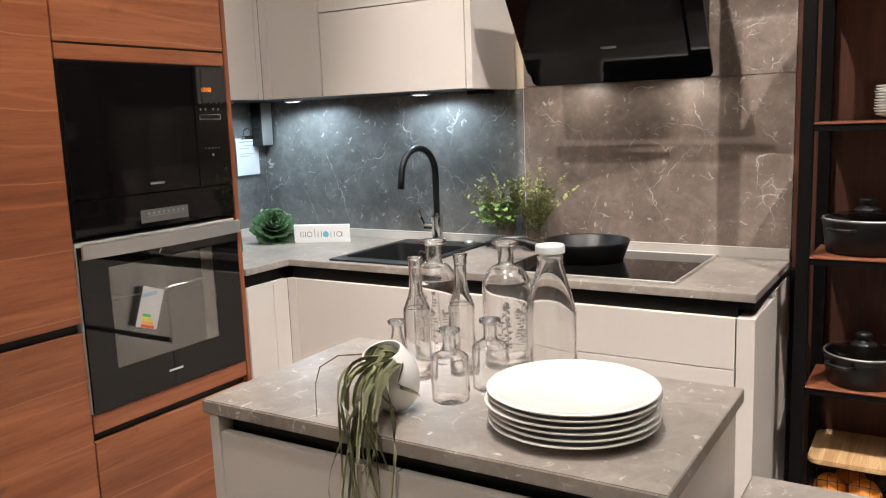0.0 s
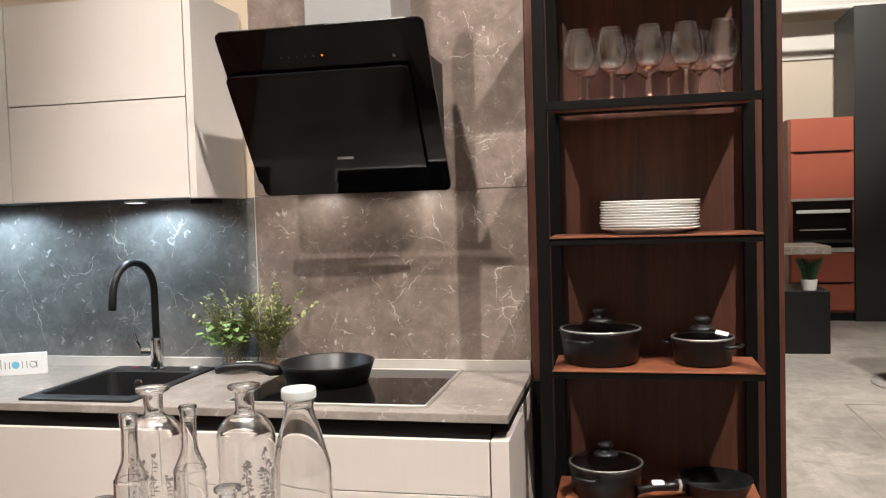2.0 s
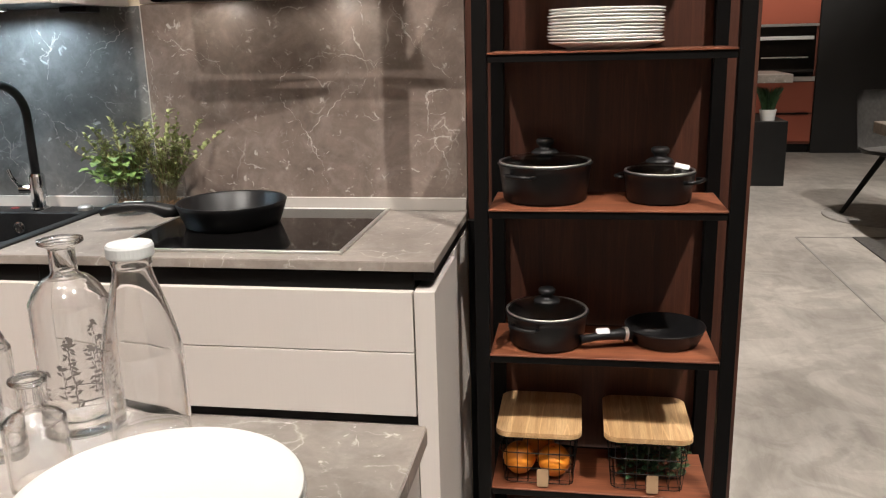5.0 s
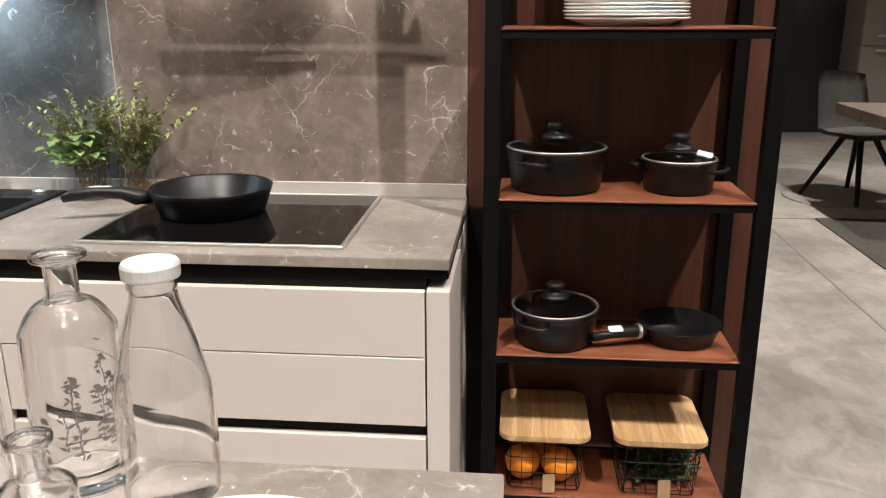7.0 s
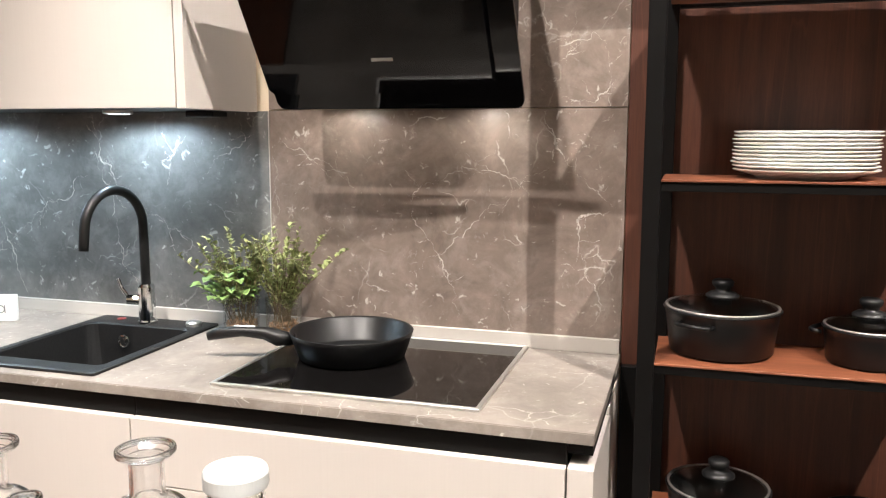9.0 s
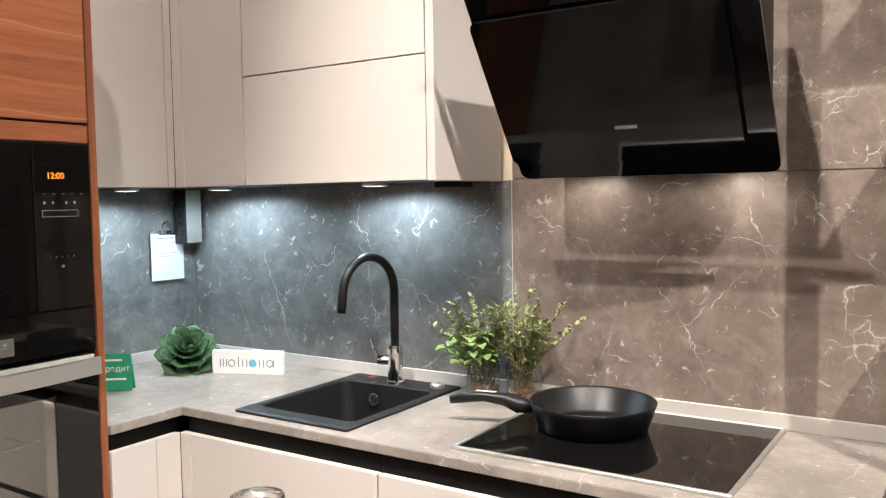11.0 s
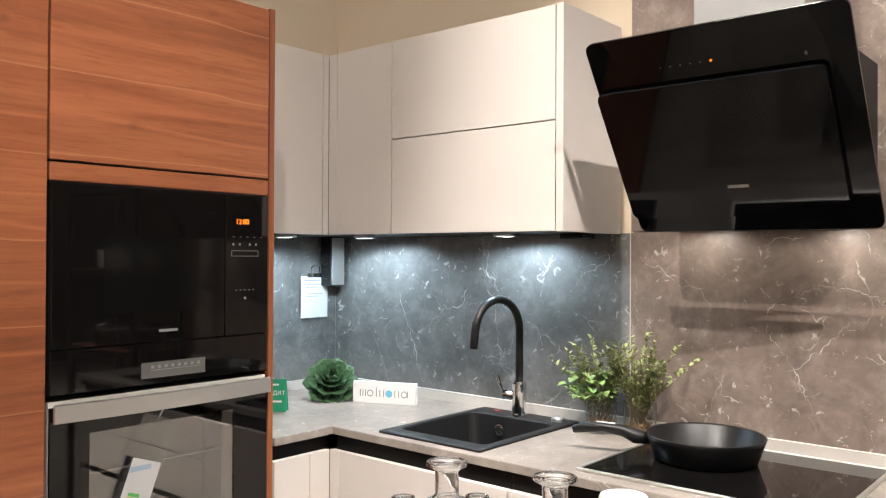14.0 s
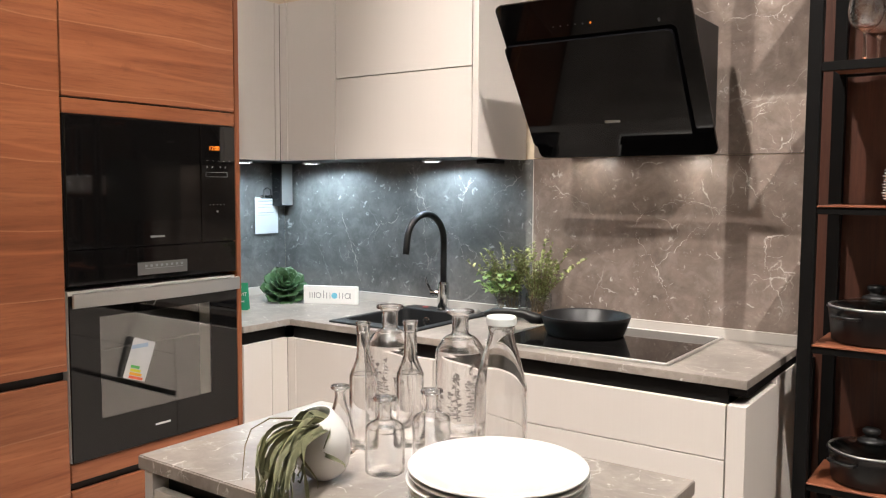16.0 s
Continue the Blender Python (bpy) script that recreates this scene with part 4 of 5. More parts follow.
for z in BOARDS:
    high = z > 1.5
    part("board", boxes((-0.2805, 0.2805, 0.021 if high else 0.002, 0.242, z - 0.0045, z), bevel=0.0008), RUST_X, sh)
    part("front_rail", boxes((-PX + 0.0345, PX - 0.0345, 0.001 if high else 0.006, 0.0205 if high else 0.026, z - 0.023, z if high else z - 0.005), bevel=0.0008), BLACKMETAL, sh)
    part("back_rail", boxes((-PX + 0.0525, PX - 0.0525, 0.245, 0.262, z - 0.012, z - 0.005), bevel=0.0008), BLACKMETAL, sh)


# ---- glass on the island ----
def hollow(profile, wall):
    """A bottle wall: the outer profile up, the inner one back down."""
    inner = [(max(r - wall, 0.002), z) for r, z in profile if z > 0.004]
    inner = [(r, z) for r, z in inner][::-1]
    return [(0, 0.001)] + profile + inner + [(0, 0.008)]


def smooth_profile(points, n=4):
    out = []
    for i in range(len(points) - 1):
        p0, p1, p2, p3 = points[max(i - 1, 0)], points[i], points[i + 1], points[min(i + 2, len(points) - 1)]
        for k in range(n):
            t = k / n
            out.append(tuple(0.5 * (2 * p1[a] + (p2[a] - p0[a]) * t + (2 * p0[a] - 5 * p1[a] + 4 * p2[a] - p3[a]) * t * t + (3 * p1[a] - p0[a] - 3 * p2[a] + p3[a]) * t ** 3) for a in (0, 1)))
    return out + [points[-1]]


def bottle(name, x, y, points, label, wall=0.0034):
    b = thing(name, (x, y, TOP + 0.0005), label, "bottle", "glass bottles on the island")
    part("glass", lathe(hollow(smooth_profile(points), wall), 40), GLASS, b, "", True).visible_shadow = False
    r, z = points[-1]
    part("lip", lathe([(r + 0.0003, z - 0.005), (r + 0.0014, z - 0.004), (r + 0.0016, z - 0.002), (r + 0.001, z + 0.0005), (r - 0.001, z + 0.0008), (r - 0.0022, z + 0.0003), (r - 0.001, z + 0.0002), (r + 0.0003, z - 0.005)], 40), GLASS, b, "rounded glass lip", True).visible_shadow = False
    return b


BIG = [(0.038, 0), (0.0445, 0.004), (0.0465, 0.015), (0.0465, 0.148), (0.0435, 0.171), (0.031, 0.19), (0.017, 0.199), (0.0155, 0.21), (0.0155, 0.23), (0.019, 0.234), (0.0248, 0.239), (0.0248, 0.242)]
SLIM = [(0.02, 0), (0.024, 0.004), (0.025, 0.012), (0.025, 0.121), (0.023, 0.136), (0.014, 0.16), (0.012, 0.18), (0.0115, 0.207), (0.0125, 0.21), (0.0125, 0.228)]
MILK = [(0.041, 0), (0.046, 0.004), (0.0475, 0.015), (0.0475, 0.103), (0.044, 0.129), (0.033, 0.172), (0.0245, 0.2), (0.022, 0.214), (0.0235, 0.219), (0.0235, 0.232)]
SMALL = [(0.028, 0), (0.032, 0.004), (0.033, 0.01), (0.033, 0.068), (0.03, 0.08), (0.018, 0.088), (0.0125, 0.094), (0.0125, 0.116), (0.018, 0.121), (0.018, 0.126)]
FLASK = [(0.026, 0), (0.029, 0.004), (0.028, 0.02), (0.02, 0.06), (0.011, 0.09), (0.0095, 0.108), (0.015, 0.114), (0.015, 0.119)]


def sprigs(parent, radius, seed, a0, a1, z0, z1):
    """Printed grey flower sprigs that lie on the bottle's wall."""
    rnd = random.Random(seed)
    bm = bmesh.new()

    def dab(a, z, l, w, lean):
        c, s = math.cos(lean), math.sin(lean)
        vs = []
        for u, v in ((-l, 0), (0, w), (l, 0), (0, -w)):
            du, dv = u * c - v * s, u * s + v * c
            t = a + du / radius
            vs.append(bm.verts.new(((radius + 0.0003) * math.cos(t), (radius + 0.0003) * math.sin(t), z + dv)))
        bm.faces.new(vs)
    for _ in range(9):
        a = rnd.uniform(a0, a1)
        top = rnd.uniform(z0 + 0.04, z1)
        z = z0 + rnd.uniform(0, 0.02)
        while z < top:
            a += rnd.uniform(-0.03, 0.03)
            dab(a, z, 0.0038, 0.0009, radians(90) + rnd.uniform(-0.3, 0.3))
            if rnd.random() < 0.8:
                dab(a + rnd.choice((-1, 1)) * 0.09, z, rnd.uniform(0.003, 0.006), 0.0017, rnd.uniform(-0.9, 0.9))
            z += 0.006
        for _ in range(3):
            dab(a + rnd.uniform(-0.08, 0.08), top + rnd.uniform(-0.004, 0.004), 0.004, 0.0025, rnd.uniform(0, 3))
    return part("floral_print", bm, mat("print_ink", (0.16, 0.14, 0.13), 0.6), parent, "faded grey floral print")


for x, y, seed in ((-0.928, 1.689, 3), (-0.786, 1.721, 7)):
    b = bottle("decorative_bottle", x, y, BIG, "clear round-shouldered glass bottle with grey floral print")
    sprigs(b, 0.0467, seed, radians(-110), radians(0), 0.045, 0.15)
for x, y in ((-0.897, 1.575), (-0.836, 1.634)):
    bottle("slim_bottle", x, y, SLIM, "slim clear glass bottle with a long neck")
CAP = mat("cap_lacquer", (0.58, 0.6, 0.6), 0.35, 0, 0.03, 8)
b = bottle("milk_bottle", -0.686, 1.703, MILK, "clear glass milk bottle with a white cap")
part("cap", lathe([(0.0238, 0.227), (0.0265, 0.228), (0.027, 0.23), (0.027, 0.24), (0.0255, 0.243), (0, 0.244)], 36), CAP, b, "white screw cap")
bottle("small_bottle", -0.748, 1.58, SMALL, "small squat clear glass bottle with a flared lip")
bottle("small_bottle", -0.78, 1.494, SMALL, "small squat clear glass bottle with a flared lip")
bottle("glass_flask", -0.912, 1.53, FLASK, "small conical clear glass flask")

# ---- plates ----
PLATE = [(0, 0.003), (0.085, 0.003), (0.088, 0), (0.094, 0), (0.096, 0.004), (0.125, 0.012), (0.1375, 0.0165), (0.1385, 0.018), (0.137, 0.0195), (0.124, 0.0155), (0.098, 0.008), (0.09, 0.0065), (0, 0.006)]


def plate_stack(x, y, z, count, pitch, label, seed, scale=1.0):
    rnd = random.Random(seed)
    first = None
    for k in range(count):
        m = pose(x + rnd.uniform(-0.003, 0.003), y + rnd.uniform(-0.003, 0.003), z + 0.0005 + pitch * k)
        if first is None:
            first = part("dinner_plate", lathe([(r * scale, h) for r, h in PLATE], 64), PORCELAIN, None, "", True)
            tagged(first, label, "plate", "stacked plates")
            first.matrix_basis = m
        else:
            copy_thing(first, m)


plate_stack(-0.551, 1.474, TOP, 6, 0.0098, "plain white porcelain plate in a stack on the island", 5, 0.955)
plate_stack(-0.117, 2.935, 1.342, 11, 0.0075, "plain white porcelain plate in a stack on the shelf", 6)

# ---- vase with trailing plant ----
vz = thing("vase", (-0.842, 1.43, TOP + 0.0005), "white egg-shaped ceramic vase with a slanted mouth", "vase")
egg = smooth_profile([(0.012, 0), (0.028, 0.003), (0.042, 0.026), (0.048, 0.055), (0.045, 0.08), (0.037, 0.1), (0.034, 0.105)], 4)
inner = [(r - 0.003, z) for r, z in egg[::-1] if z > 0.06]
part("body", lathe([(0, 0.001)] + egg + inner + [(0, 0.062)], 40, None, pose(0, 0, 0.006, 20, -4, 0)), PORCELAIN, vz, "", True)
ap = thing("trailing_plant", (-0.842, 1.43, TOP + 0.07), "grey-green air plant with long drooping leaves in a vase", "plant")
EDGE = 1.308 - 1.43
rnd = random.Random(11)


def ribbon(path, widths, twist, seed):
    """A long folded leaf that turns about its own middle line."""
    bm = bmesh.new()
    rows = []
    for i, p in enumerate(path):
        along = (path[min(i + 1, len(path) - 1)] - path[max(i - 1, 0)]).normalized()
        side = along.cross(Vector((0, 0, 1)))
        side = side.normalized() if side.length > 0.05 else Vector((1, 0, 0))
        side = Matrix.Rotation(twist * i / len(path) + seed, 3, along) @ side
        up = side.cross(along)
        w = widths[i]
        rows.append([bm.verts.new(p + side * w + up * w * 0.4), bm.verts.new(p), bm.verts.new(p - side * w + up * w * 0.4)])
    for a, c in zip(rows, rows[1:]):
        bm.faces.new((a[0], a[1], c[1], c[0]))
        bm.faces.new((a[1], a[2], c[2], c[1]))
    bmesh.ops.solidify(bm, geom=bm.faces[:], thickness=0.0007)
    return bm


for k in range(26):
    hang = k < 18
    ang = radians(rnd.gauss(279, 8)) if hang else radians(rnd.uniform(205, 305))
    d = Vector((math.cos(ang), math.sin(ang), 0))
    across = Vector((-d.y, d.x, 0))
    out = rnd.uniform(0.128, 0.15) / max(0.75, -d.y) if hang else rnd.uniform(0.02, 0.06)
    drop = rnd.uniform(0.05, 0.3) if hang else rnd.uniform(0.03, 0.1)
    rise = rnd.uniform(0.004, 0.024)
    sway, phase, kink = rnd.uniform(-0.036, 0.03), rnd.uniform(0, 6), rnd.uniform(0.006, 0.024)
    start = Vector((rnd.uniform(-0.012, 0.02), rnd.uniform(-0.026, -0.002), 0.02))
    path, n = [], 18
    for i in range(n + 1):
        t = i / n
        a = min(1, t / 0.45)
        reach = out * (1 - (1 - a) ** 1.8) + 0.008 * max(0, t - 0.45)
        z = rise * math.sin(math.pi * min(1, a)) - 0.02 * a * a - drop * max(0, t - 0.38) ** 1.25 * 1.75
        p = start + d * reach + across * (sway * t + kink * math.sin(phase + 8 * t) * t) + Vector((0, 0, z))
        if p.y > EDGE - 0.006:
            p.z = max(p.z, -0.066 + 0.0018 * (k % 6))
        elif p.z < -0.06:
            p.y = min(p.y, EDGE - 0.008)
        path.append(p)
    wide = rnd.uniform(0.0045, 0.0085)
    part("leaf", ribbon(path, [wide * (1 - 0.88 * (i / n) ** 1.8) for i in range(n + 1)], rnd.uniform(-6, 6), rnd.uniform(-0.8, 0.8)), AIRLEAF, ap, "", True)
stalk = [Vector((-0.005 - 0.1 * min(1, 1.8 * t) + 0.012 * math.sin(7 * t), -0.01 - 0.09 * t, 0.022 + 0.006 * math.sin(2.4 * t) - 0.096 * max(0, t - 0.4) ** 1.2 / 0.55)) for t in (0, 0.15, 0.3, 0.45, 0.6, 0.75, 0.9, 1.0)]
part("dry_stem", tube(stalk, 0.0015, 6, None, [0.0019 - 0.0016 * i / 8 for i in range(8)]), STEM, ap, "thin dry brown stem", True)

# ---- on the worktop ----
pan = thing("frying_pan", (-1.068, 2.843, TOP + 0.0062), "deep black non-stick frying pan on the hob", "pan")
part("bowl", lathe([(0, 0.001), (0.115, 0.001), (0.122, 0.004), (0.139, 0.052), (0.1425, 0.062), (0.1405, 0.064), (0.136, 0.06), (0.12, 0.01), (0.112, 0.006), (0, 0.006)], 64), PANBLACK, pan, "", True)
hd = Vector((-0.95, -0.31, 0)).normalized()
base = Vector((0, 0, 0.04))
pts = [base + hd * 0.13, base + hd * 0.17 + Vector((0, 0, 0.004)), base + hd * 0.2 + Vector((0, 0, 0.015)), base + hd * 0.25 + Vector((0, 0, 0.02)), base + hd * 0.3 + Vector((0, 0, 0.016)), base + hd * 0.33 + Vector((0, 0, 0.008))]
part("handle", tube(pts, 0.011, 14, None, (0.013, 0.019, 0.015, 0.012, 0.014, 0.01)), BLACK, pan, "", True)
part("collar", tube([base + hd * 0.142, base + hd * 0.156], 0.0145, 16), BLACKMETAL, pan)
part("sticker", slab(rounded(0.05, 0.012, 0.003), 0.0005, Matrix.Translation(base + hd * 0.245 + Vector((0, 0, 0.0318))) @ pose(0, 0, 0, 0, 0, 10)), PAPER, pan, "torn white sticker")


def leaf_fan(bm, at, direction, length, width, curl=0.25):
    """A small folded leaf of six faces."""
    d = Vector(direction).normalized()
    s = d.cross(Vector((0, 0, 1)))
    s = s.normalized() if s.length > 1e-3 else Vector((1, 0, 0))
    up = s.cross(d)
    at = Vector(at)
    mid = [bm.verts.new(at + d * length * t + up * length * curl * (t - t * t) * 2) for t in (0, 0.35, 0.7, 1.0)]
    lft = [bm.verts.new(at + d * length * t + s * width * w + up * length * (curl * (t - t * t) * 2 + 0.12 * w)) for t, w in ((0.33, 1.0), (0.7, 0.72))]
    rgt = [bm.verts.new(at + d * length * t - s * width * w + up * length * (curl * (t - t * t) * 2 + 0.12 * w)) for t, w in ((0.33, 1.0), (0.7, 0.72))]
    for side in (lft, rgt):
        bm.faces.new((mid[0], mid[1], side[0]))
        bm.faces.new((mid[1], mid[2], side[1], side[0]))
        bm.faces.new((mid[2], mid[3], side[1]))


def herb_jar(x, y, label, seed, extra, basil):
    rnd = random.Random(seed)
    jar = thing("herb_jar", (x, y, TOP + 0.0005), label, "plant", "potted herbs by the sink")
    part("glass", lathe([(0, 0.001), (0.044, 0.001), (0.046, 0.004), (0.046, 0.1), (0.0445, 0.101), (0.0432, 0.1), (0.0432, 0.006), (0, 0.005)], 40), THIN, jar, "clear glass jar", True)
    bm = bmesh.new()
    for _ in range(170):
        a, r = rnd.uniform(0, math.tau), 0.039 * math.sqrt(rnd.random())
        m = pose(r * math.cos(a), r * math.sin(a), 0.0095 + rnd.random() ** 0.8 * 0.03, rnd.uniform(0, 180), rnd.uniform(0, 180), 0) @ Matrix.Diagonal((rnd.uniform(0.005, 0.011), rnd.uniform(0.003, 0.006), 0.0026, 1))
        bmesh.ops.create_cube(bm, size=0.9, matrix=m)
    part("bark_filling", bm, SOIL, jar, "brown bark chips")
    leaves, broad = bmesh.new(), bmesh.new()
    tips = []
    for k in range(34):
        a = rnd.uniform(0, math.tau)
        r = rnd.uniform(0.005, 0.032)
        lean = rnd.uniform(0.02, 0.085)
        tips.append(((r * math.cos(a), r * math.sin(a)), (math.cos(a) * lean, math.sin(a) * lean * 0.6, rnd.uniform(0.13, 0.24))))
    tips += [((0, 0), e) for e in extra]
    for (sx, sy), (tx, ty, tz) in tips:
        pts = []
        jx, jy = rnd.uniform(-0.012, 0.012), rnd.uniform(-0.008, 0.008)
        for i in range(9):
            t = i / 8
            px, py = sx + tx * t ** 1.7 + jx * math.sin(t * 6), sy + ty * t ** 1.7 + jy * math.sin(t * 5)
            lim = WALL - 0.006 - y
            pts.append(Vector((px, min(py, lim - 0.012), 0.03 + (tz) * t)))
        bm = bmesh.new()
        tube(pts, 0.001, 5, bm, [0.0013 - 0.0008 * i / 8 for i in range(9)])
        part("stem", bm, STEM, jar)
        for i in range(24 if tz < 0.2 else 30):
            t = rnd.uniform(0.25, 1.0)
            j = min(int(t * 8), 7)
            p = pts[j].lerp(pts[j + 1], t * 8 - j)
            a = rnd.uniform(0, math.tau)
            L = rnd.uniform(0.011, 0.024)
            leaf_fan(leaves, p, (math.cos(a), math.sin(a) * (0.6 if p.y > 0.02 else 1), rnd.uniform(0.1, 1.2)), L, L * rnd.uniform(0.2, 0.34))
    if basil:
        for _ in range(46):
            a = rnd.uniform(0, math.tau)
            r = 0.06 * math.sqrt(rnd.random())
            p = (basil[0] + r * math.cos(a), basil[1] + r * 0.7 * math.sin(a), rnd.uniform(0.09, 0.165))
            leaf_fan(broad, p, (math.cos(a), math.sin(a) - 0.2, rnd.uniform(-0.3, 0.5)), rnd.uniform(0.03, 0.047), rnd.uniform(0.014, 0.02), 0.4)
        part("broad_leaf", broad, LEAF_L, jar, "bright green basil leaves")
    else:
        broad.free()
    part("foliage", leaves, LEAF_H, jar, "thin dusty green herb leaves")


herb_jar(-1.438, 2.985, "bright green basil and herbs in a glass jar", 21, [(-0.145, -0.05, 0.175), (-0.1, -0.03, 0.2), (-0.03, 0, 0.245), (-0.12, -0.02, 0.155)], (-0.03, -0.03))
herb_jar(-1.318, 2.99, "dusty green rosemary in a glass jar of bark", 22, [(0.19, 0.0, 0.205), (0.14, -0.02, 0.17), (0.02, 0.0, 0.255), (0.05, 0.01, 0.25), (-0.03, 0, 0.24), (0.1, 0.02, 0.23)], None)

suc = thing("succulent", (-2.415, 2.825, TOP + 0.001), "large dark green artificial succulent rosette", "plant")
bm = bmesh.new()
rows = []
for i in range(8):
    t = i / 7
    w = 0.03 * math.sin(math.pi * min(1, 0.1 + t ** 1.4 * 0.84)) ** 0.7 * (1 if t < 0.99 else 0.15)
    z = 0.01 * t * t
    rows.append([bm.verts.new((0.075 * t, s * w, z + 0.005 * abs(s) - 0.006 * (1 - abs(s)) * (1 - t) * (0 if up else 1) + (0.0 if up else -0.003))) for up in (1, 0) for s in ((-1, -0.5, 0, 0.5, 1) if up else (0.5, 0, -0.5))])
for a, c in zip(rows, rows[1:]):
    for k in range(8):
        j = (k + 1) % 8
        bm.faces.new((a[k], a[j], c[j], c[k]))
bm.faces.new(rows[0][::-1])
bm.faces.new(rows[-1])
bmesh.ops.recalc_face_normals(bm, faces=bm.faces[:])
first_leaf = part("leaf", bm, LEAF_D, suc, "", True)
k = 0
for ring, (count, lift, size, elev) in enumerate(((8, 0.034, 1.12, 2), (8, 0.042, 1.06, 18), (7, 0.048, 0.92, 34), (6, 0.052, 0.74, 48), (5, 0.055, 0.54, 62), (3, 0.057, 0.38, 74))):
    for n in range(count):
        ob = first_leaf if k == 0 else new("leaf", first_leaf.data)
        ob.parent = suc
        ob.matrix_basis = pose(0, 0, 0, 0, 0, 0) @ (pose(0, 0, lift + 0.012, 0, 0, 52) @ pose(0, 0, 0, 42, 0, 0) @ pose(0, 0, 0, 0, 0, 360 * (n + 0.5 * (ring % 2)) / count) @ pose(0.008, 0, 0, 0, -elev, 0)) @ Matrix.Diagonal((size * 1.1, size * 1.1, size * 1.1, 1))
        k += 1
part("stalk", lathe([(0, 0), (0.03, 0), (0.026, 0.02), (0.016, 0.05), (0, 0.06)], 16), LEAF_D, suc)

card = thing("name_card", (-2.213, 2.888, TOP + 0.0005), "white standing sign block with grey marks and a blue dot", "sign", turn=23.2)
part("block", boxes((-0.114, 0.114, -0.009, 0.009, 0, 0.072), bevel=0.001), WHITE, card)


def ring_mark(x, r=0.0115, material=GREYINK, fill=False):
    prof = [(0 if fill else r - 0.0028, 0), (r, 0), (r, 0.0006), (0 if fill else r - 0.0028, 0.0006)]
    bm = lathe(prof + ([] if fill else [prof[0]]), 24, None, pose(x, -0.0092, 0.034, 90, 0, 0))
    return part("dot" if fill else "mark", bm, material, card, "blue dot" if fill else "")


for x in (-0.05, 0.073):
    ring_mark(x)
ring_mark(0.018, 0.0125, BLUEINK, True)
for dims in ((-0.088, -0.085), (-0.078, -0.0755), (-0.0685, -0.0655), (-0.029, -0.0262), (-0.016, -0.0132), (0.0005, -0.0023), (0.038, 0.0405), (0.052, 0.0545), (0.0835, 0.086)):
    tall = 0.054 if dims[0] == -0.029 else 0.0455
    part("mark", boxes((min(dims), max(dims), -0.0098, -0.0092, 0.0225, tall), bevel=0), GREYINK, card)

gc = thing("promo_card", (-2.385, 2.535, TOP + 0.0005), "green folded advertising card with white lettering", "card", turn=38)
part("front", boxes((-0.055, 0.055, -0.001, 0.001, 0, 0.105), bevel=0.0004), GREENCARD, gc)
part("back_leg", slab([(-0.055, 0), (0.055, 0), (0.055, 0.1), (-0.055, 0.1)], 0.0015, pose(0, 0.032, 0, 107, 0, 0)), GREENCARD, gc)
letters("кредит", 0.024, WHITE, gc, pose(0.01, -0.0016, 0.062, 90, 0, 0))
part("small_print", boxes((-0.02, 0.04, -0.0018, -0.0011, 0.03, 0.036), (-0.02, 0.03, -0.0018, -0.0011, 0.084, 0.09), bevel=0), WHITE, gc)

tg = thing("price_sheet", (LEFT + 0.012, 2.95, 1.18), "white printed price sheet hanging on the side wall", "price tag")
part("sheet", boxes((0, 0.001, -0.066, 0.066, 0, 0.158), bevel=0), PAPER, tg)
part("print_line", boxes((0.0011, 0.0015, -0.05, 0.03, 0.14, 0.144), (0.0011, 0.0015, -0.05, 0.045, 0.125, 0.127), (0.0011, 0.0015, -0.05, 0.02, 0.114, 0.116), (0.0011, 0.0015, -0.05, 0.04, 0.09, 0.092), (0.0011, 0.0015, -0.05, 0.02, 0.08, 0.082), bevel=0), GREYINK, tg)
part("hanger", tube([(0.002, -0.02, 0.158), (0.004, -0.02, 0.19), (0.004, 0.0, 0.2), (0.004, 0.02, 0.19), (0.002, 0.02, 0.158)], 0.0025, 8), CHROME, tg)
part("clip", boxes((-0.002, 0.004, -0.035, 0.035, 0.152, 0.168), bevel=0.002), CHROME, tg)
so = thing("socket_tower", (-2.618, 3.012, 1.3), "black corner power socket tower under the wall cabinet", "socket")
part("body", boxes((-0.035, 0.022, -0.03, 0.04, 0, 0.186), bevel=0.003), BLACK, so)
part("steel_face", boxes((0.0225, 0.026, -0.026, 0.036, 0.004, 0.184), bevel=0.001), STEEL, so)
for z in (0.045, 0.1):
    part("socket", lathe([(0, -0.003), (0.016, -0.003), (0.017, 0.0), (0.019, 0.002), (0.021, 0)], 24, None, Matrix.Translation((-0.006, -0.0302, z)) @ pose(0, 0, 0, 90, 0, 0)), BLACK, so)


